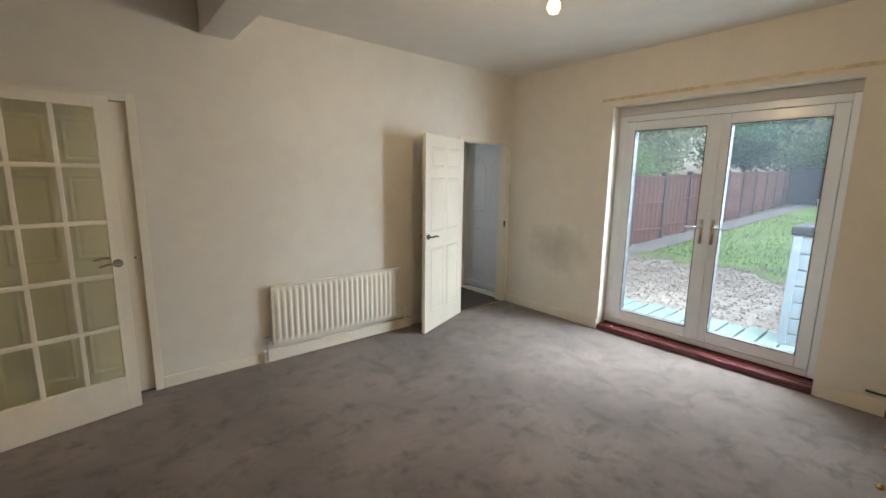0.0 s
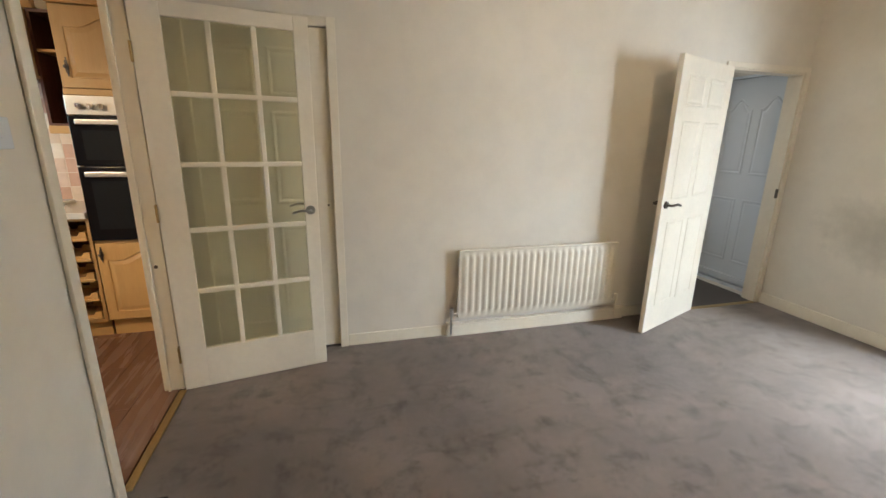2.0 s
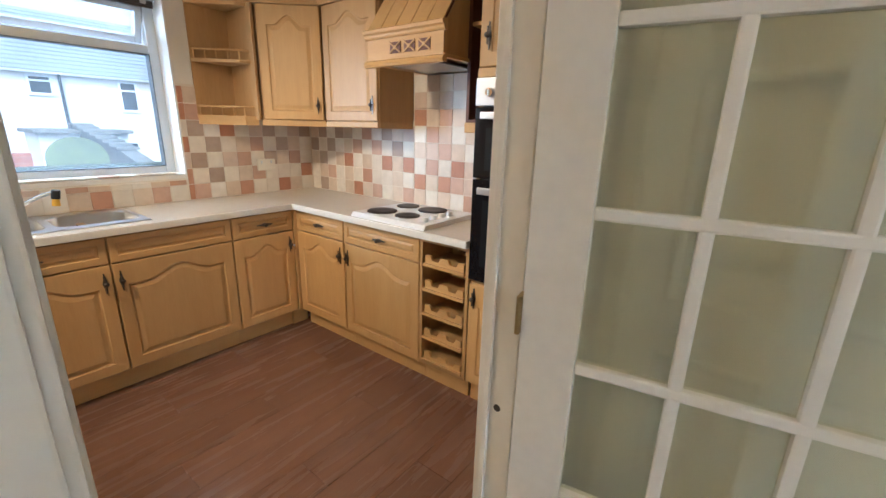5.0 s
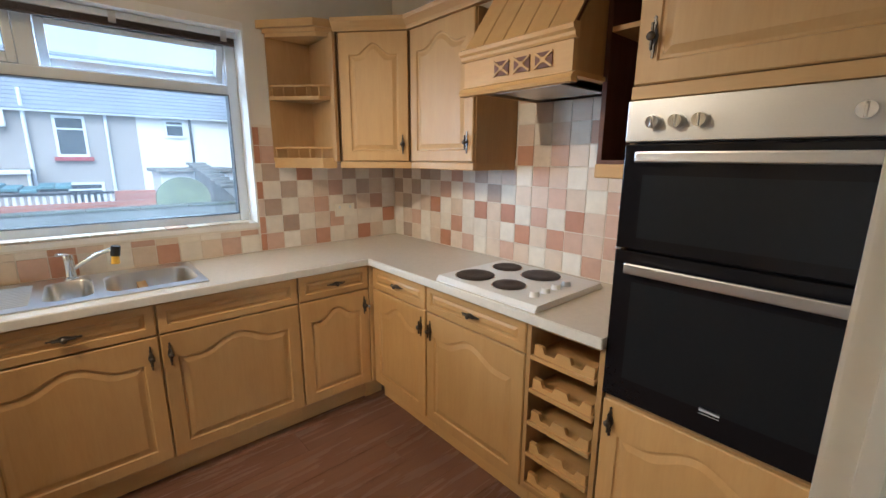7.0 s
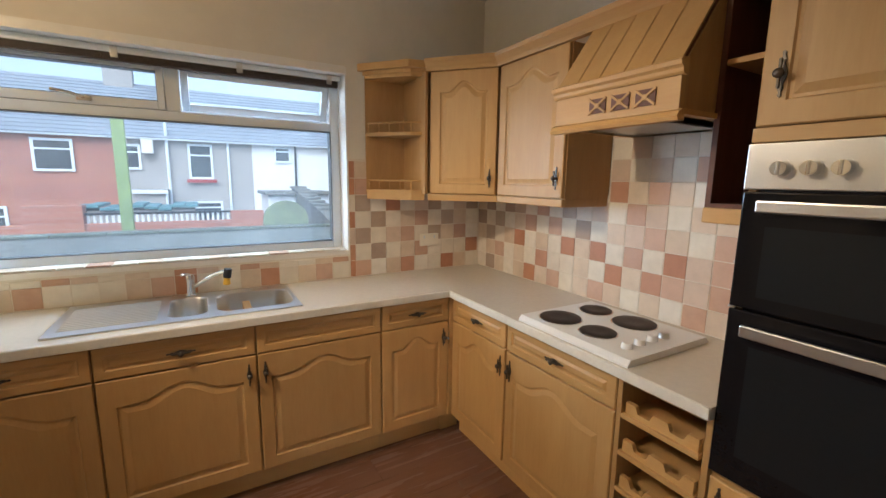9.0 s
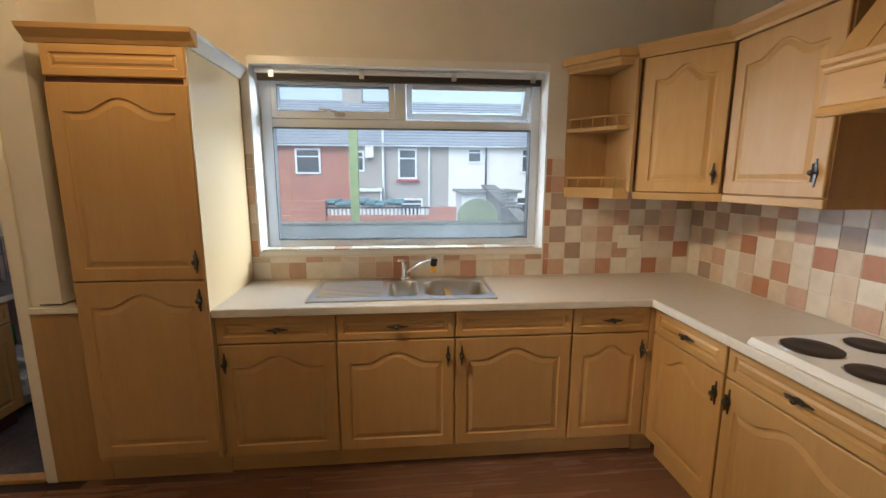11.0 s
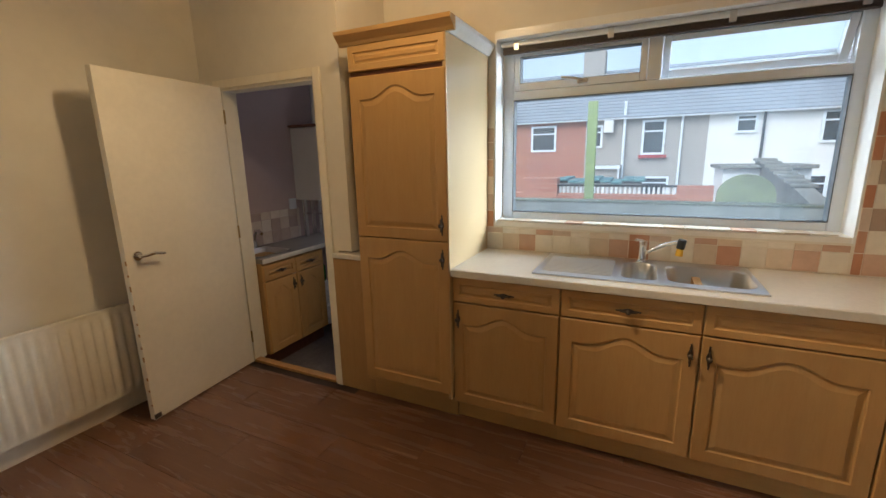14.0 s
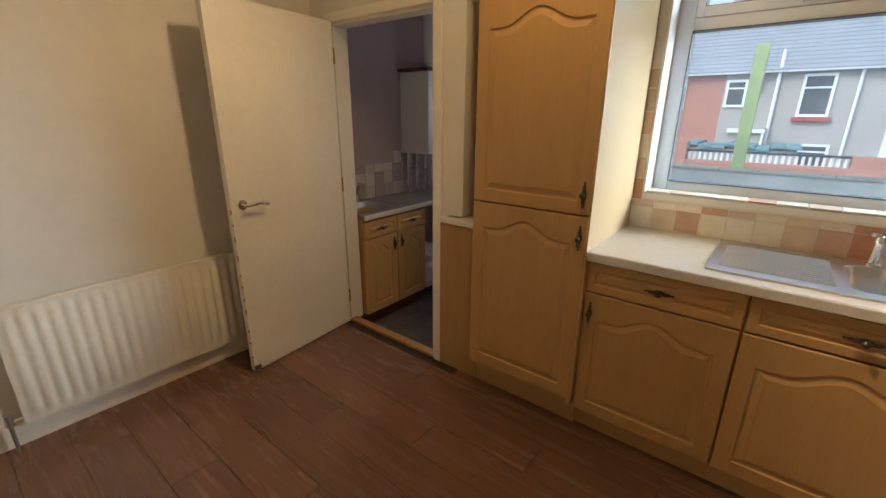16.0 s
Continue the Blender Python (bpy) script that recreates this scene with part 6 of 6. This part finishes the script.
part("wall", prism(B(), [(-2.5, -0.5), (1.2, -0.5), (1.2, 0.75), (0.2, 0.95), (-2.5, 1.35)], "y", -0.12, 0.12), M_BLOCK, ws)
for k in range(8):
    u = k / 8
    part("coping_stone", box(B(), 0.2 - 2.7 * u - 0.32, 0.2 - 2.7 * u, -0.17, 0.17, 0.96 + 0.40 * u, 1.01 + 0.40 * u, 0.01), M_BLOCK, ws)

tp = thing("lean_to", "low yard lean-to roofed with a teal tarpaulin", "lean-to", pose(-14.5, 0.2, -2.1))
part("wall", box(B(), -1.5, 0, 0, 2.6, 0, 2.75), M_RENDER, tp)
bm = B()
for k in range(9):
    y = -0.1 + 0.31 * k
    box(bm, -1.6, 0.1, y, y + 0.3, 2.78 + 0.05 * math.sin(k * 1.9), 2.86 + 0.05 * math.sin(k * 1.9), 0.02)
part("sheet_roof", bm, M_TARP, tp, "rumpled teal sheet roof")

# ---- wall tiles ----
PITCH, TILE = 0.1055, 0.1015


def tile_mesh(mat):
    return mesh_of("tile", box(B(), -TILE / 2, TILE / 2, -0.007, 0.0, -TILE / 2, TILE / 2, 0.0015), mat)


me_tile = tile_mesh(M_TILE)
GLAZES = {"c": tile_mesh(M_TILE_C), "b": tile_mesh(M_TILE_B), "p": tile_mesh(M_TILE_K), "t": tile_mesh(M_TILE_T), "g": tile_mesh(M_TILE_G)}


def tile_field(parent, origin, turn, u0, u1, z0, z1, mesh=me_tile, glaze=None, first=PITCH):
    """Tiles on a wall; local x along the wall, face towards -y. Cut tiles at the ends; glaze: rows of glaze letters from below."""
    z, j = z0, 0
    while z1 - z > 0.02:
        h, u, i = min(PITCH, z1 - z), u0, 0
        while u1 - u > 0.02:
            w = min(PITCH if i else first, u1 - u)
            row = glaze[j % len(glaze)] if glaze else ""
            ob = new("tile", GLAZES[row[i % len(row)]] if row else mesh)
            ob.parent = parent
            ob.matrix_basis = pose(*origin, 0, 0, turn) @ pose(u + w / 2, -0.0017, z + h / 2) @ Matrix.Diagonal((w / PITCH, 1, h / PITCH, 1))
            u, i = u + w, i + 1
        z, j = z + PITCH, j + 1


GLAZE_N = ["cgbcbtbpcbpbcbcpbcb", "cbpcbctccbctbtpbpcp", "bgcbtcbctbtcpctbpbc", "gcgcbpcpcgcbbpbcpcb", "bgcggcpcgbbcpbcbbpc"]
GLAZE_N_HIGH = ["tbpbcbp", "bcbcpbc", "cbcbbcb", "bcbcbbc"]
GLAZE_W = ["tpcbtcctbct", "tcgcbpccctc", "bgcbpcgbpcg", "tcgcbpcgbcg", "cgctcbgcbgc", "tpcbcgcbcgc", "tbcgcbcpcbc"]
GLAZE_SILL = ["cbpcccbptccbtcbpc", "bccpbcbctbcpbccbp"]
tn = thing("wall_tiles", "mottled cream, pink and terracotta tiles behind the hob", "wall tiles", kind="structure")
part("grout", box(box(B(), XW + 0.006, -1.43, YK - 0.006, YK + 0.001, 0.91, 1.475), -2.289, -1.585, YK - 0.006, YK + 0.001, 1.4752, 1.80), M_GROUT, tn, "cream grout")
tile_field(tn, (XW, YK, 0), 0, 0.006, 2.02, 0.912, 0.912 + 5 * PITCH, glaze=GLAZE_N)
tile_field(tn, (XW, YK, 0), 0, 0.006 + 11 * PITCH, 1.862, 0.912 + 5 * PITCH, 1.80, glaze=GLAZE_N_HIGH)
tw_ = thing("wall_tiles", "mottled cream, pink and brown tiles round the window", "wall tiles", kind="structure")
bm = B()
box(bm, XW - 0.001, XW + 0.006, 3.772, YK - 0.006, 0.91, 1.664)
box(bm, XW - 0.001, XW + 0.006, 1.967, 3.772, 0.91, 1.050)
box(bm, XW - 0.001, XW + 0.006, 1.967, 2.010, 1.050, 1.664)
part("grout", bm, M_GROUT, tw_, "cream grout")
# local x runs along +y here, the face looks towards +x
tile_field(tw_, (XW, 3.772, 0), 90, 0.0, 0.995, 0.912, 1.664, glaze=GLAZE_W, first=0.035)
tile_field(tw_, (XW, 1.967, 0), 90, 0.0, 1.803, 0.912, 1.050, glaze=GLAZE_SILL)
tile_field(tw_, (XW, 1.967, 0), 90, 0.0, 0.043, 1.052, 1.664)
for i in range(16):
    y = 2.026 + i * PITCH
    w = min(PITCH, 3.758 - y)
    if w > 0.03:
        ob = new("tile", GLAZES["cbccpcbc"[i % 8]])
        ob.parent = tw_
        ob.matrix_basis = pose(XW - 0.052, y + w / 2, 1.0915, 0, 0, 90) @ pose(0, 0, 0, -90, 0, 0) @ Matrix.Diagonal((w / PITCH, 1, 1, 1))
ts = thing("wall_tiles", "brown-tinted tiles in the narrow recess", "wall tiles", kind="structure")
tile_field(ts, (XW, 1.252, 0), 90, 0.0, 0.135, 0.92, 1.664)
me_pale = tile_mesh(M_TILE_P)
tu = thing("wall_tiles", "cream and grey tiles above the scullery sink", "wall tiles", kind="structure")
tile_field(tu, (-3.07, -0.12, 0), 180, 0.30, 0.86, 0.78, 1.06, me_pale)

# ---- laminate planks ----
PW, PL = 0.192, 1.28
me_plank = mesh_of("plank", box(B(), 0.0008, PW - 0.0008, 0.0008, PL - 0.0008, -0.008, 0.0, 0.0012), M_PLANK)
rng = random.Random(21)
x, row = -3.45, 0
while x < XP - 0.03:
    w = min(PW, XP - 0.012 - x)
    y = -0.02 - PL * ((row * 0.37) % 1.0)
    while y < 4.78:
        a, b = max(y, 0.05 if x > -2.99 else 1.26), min(y + PL, 4.775)
        if b - a > 0.05:
            ob = new("plank", me_plank)
            ob.parent = kitchen_floor
            ob.matrix_basis = Matrix.Translation((x, a, 0.0)) @ Matrix.Diagonal((w / PW, (b - a) / PL, 1, 1))
        y += PL
    x += PW
    row += 1
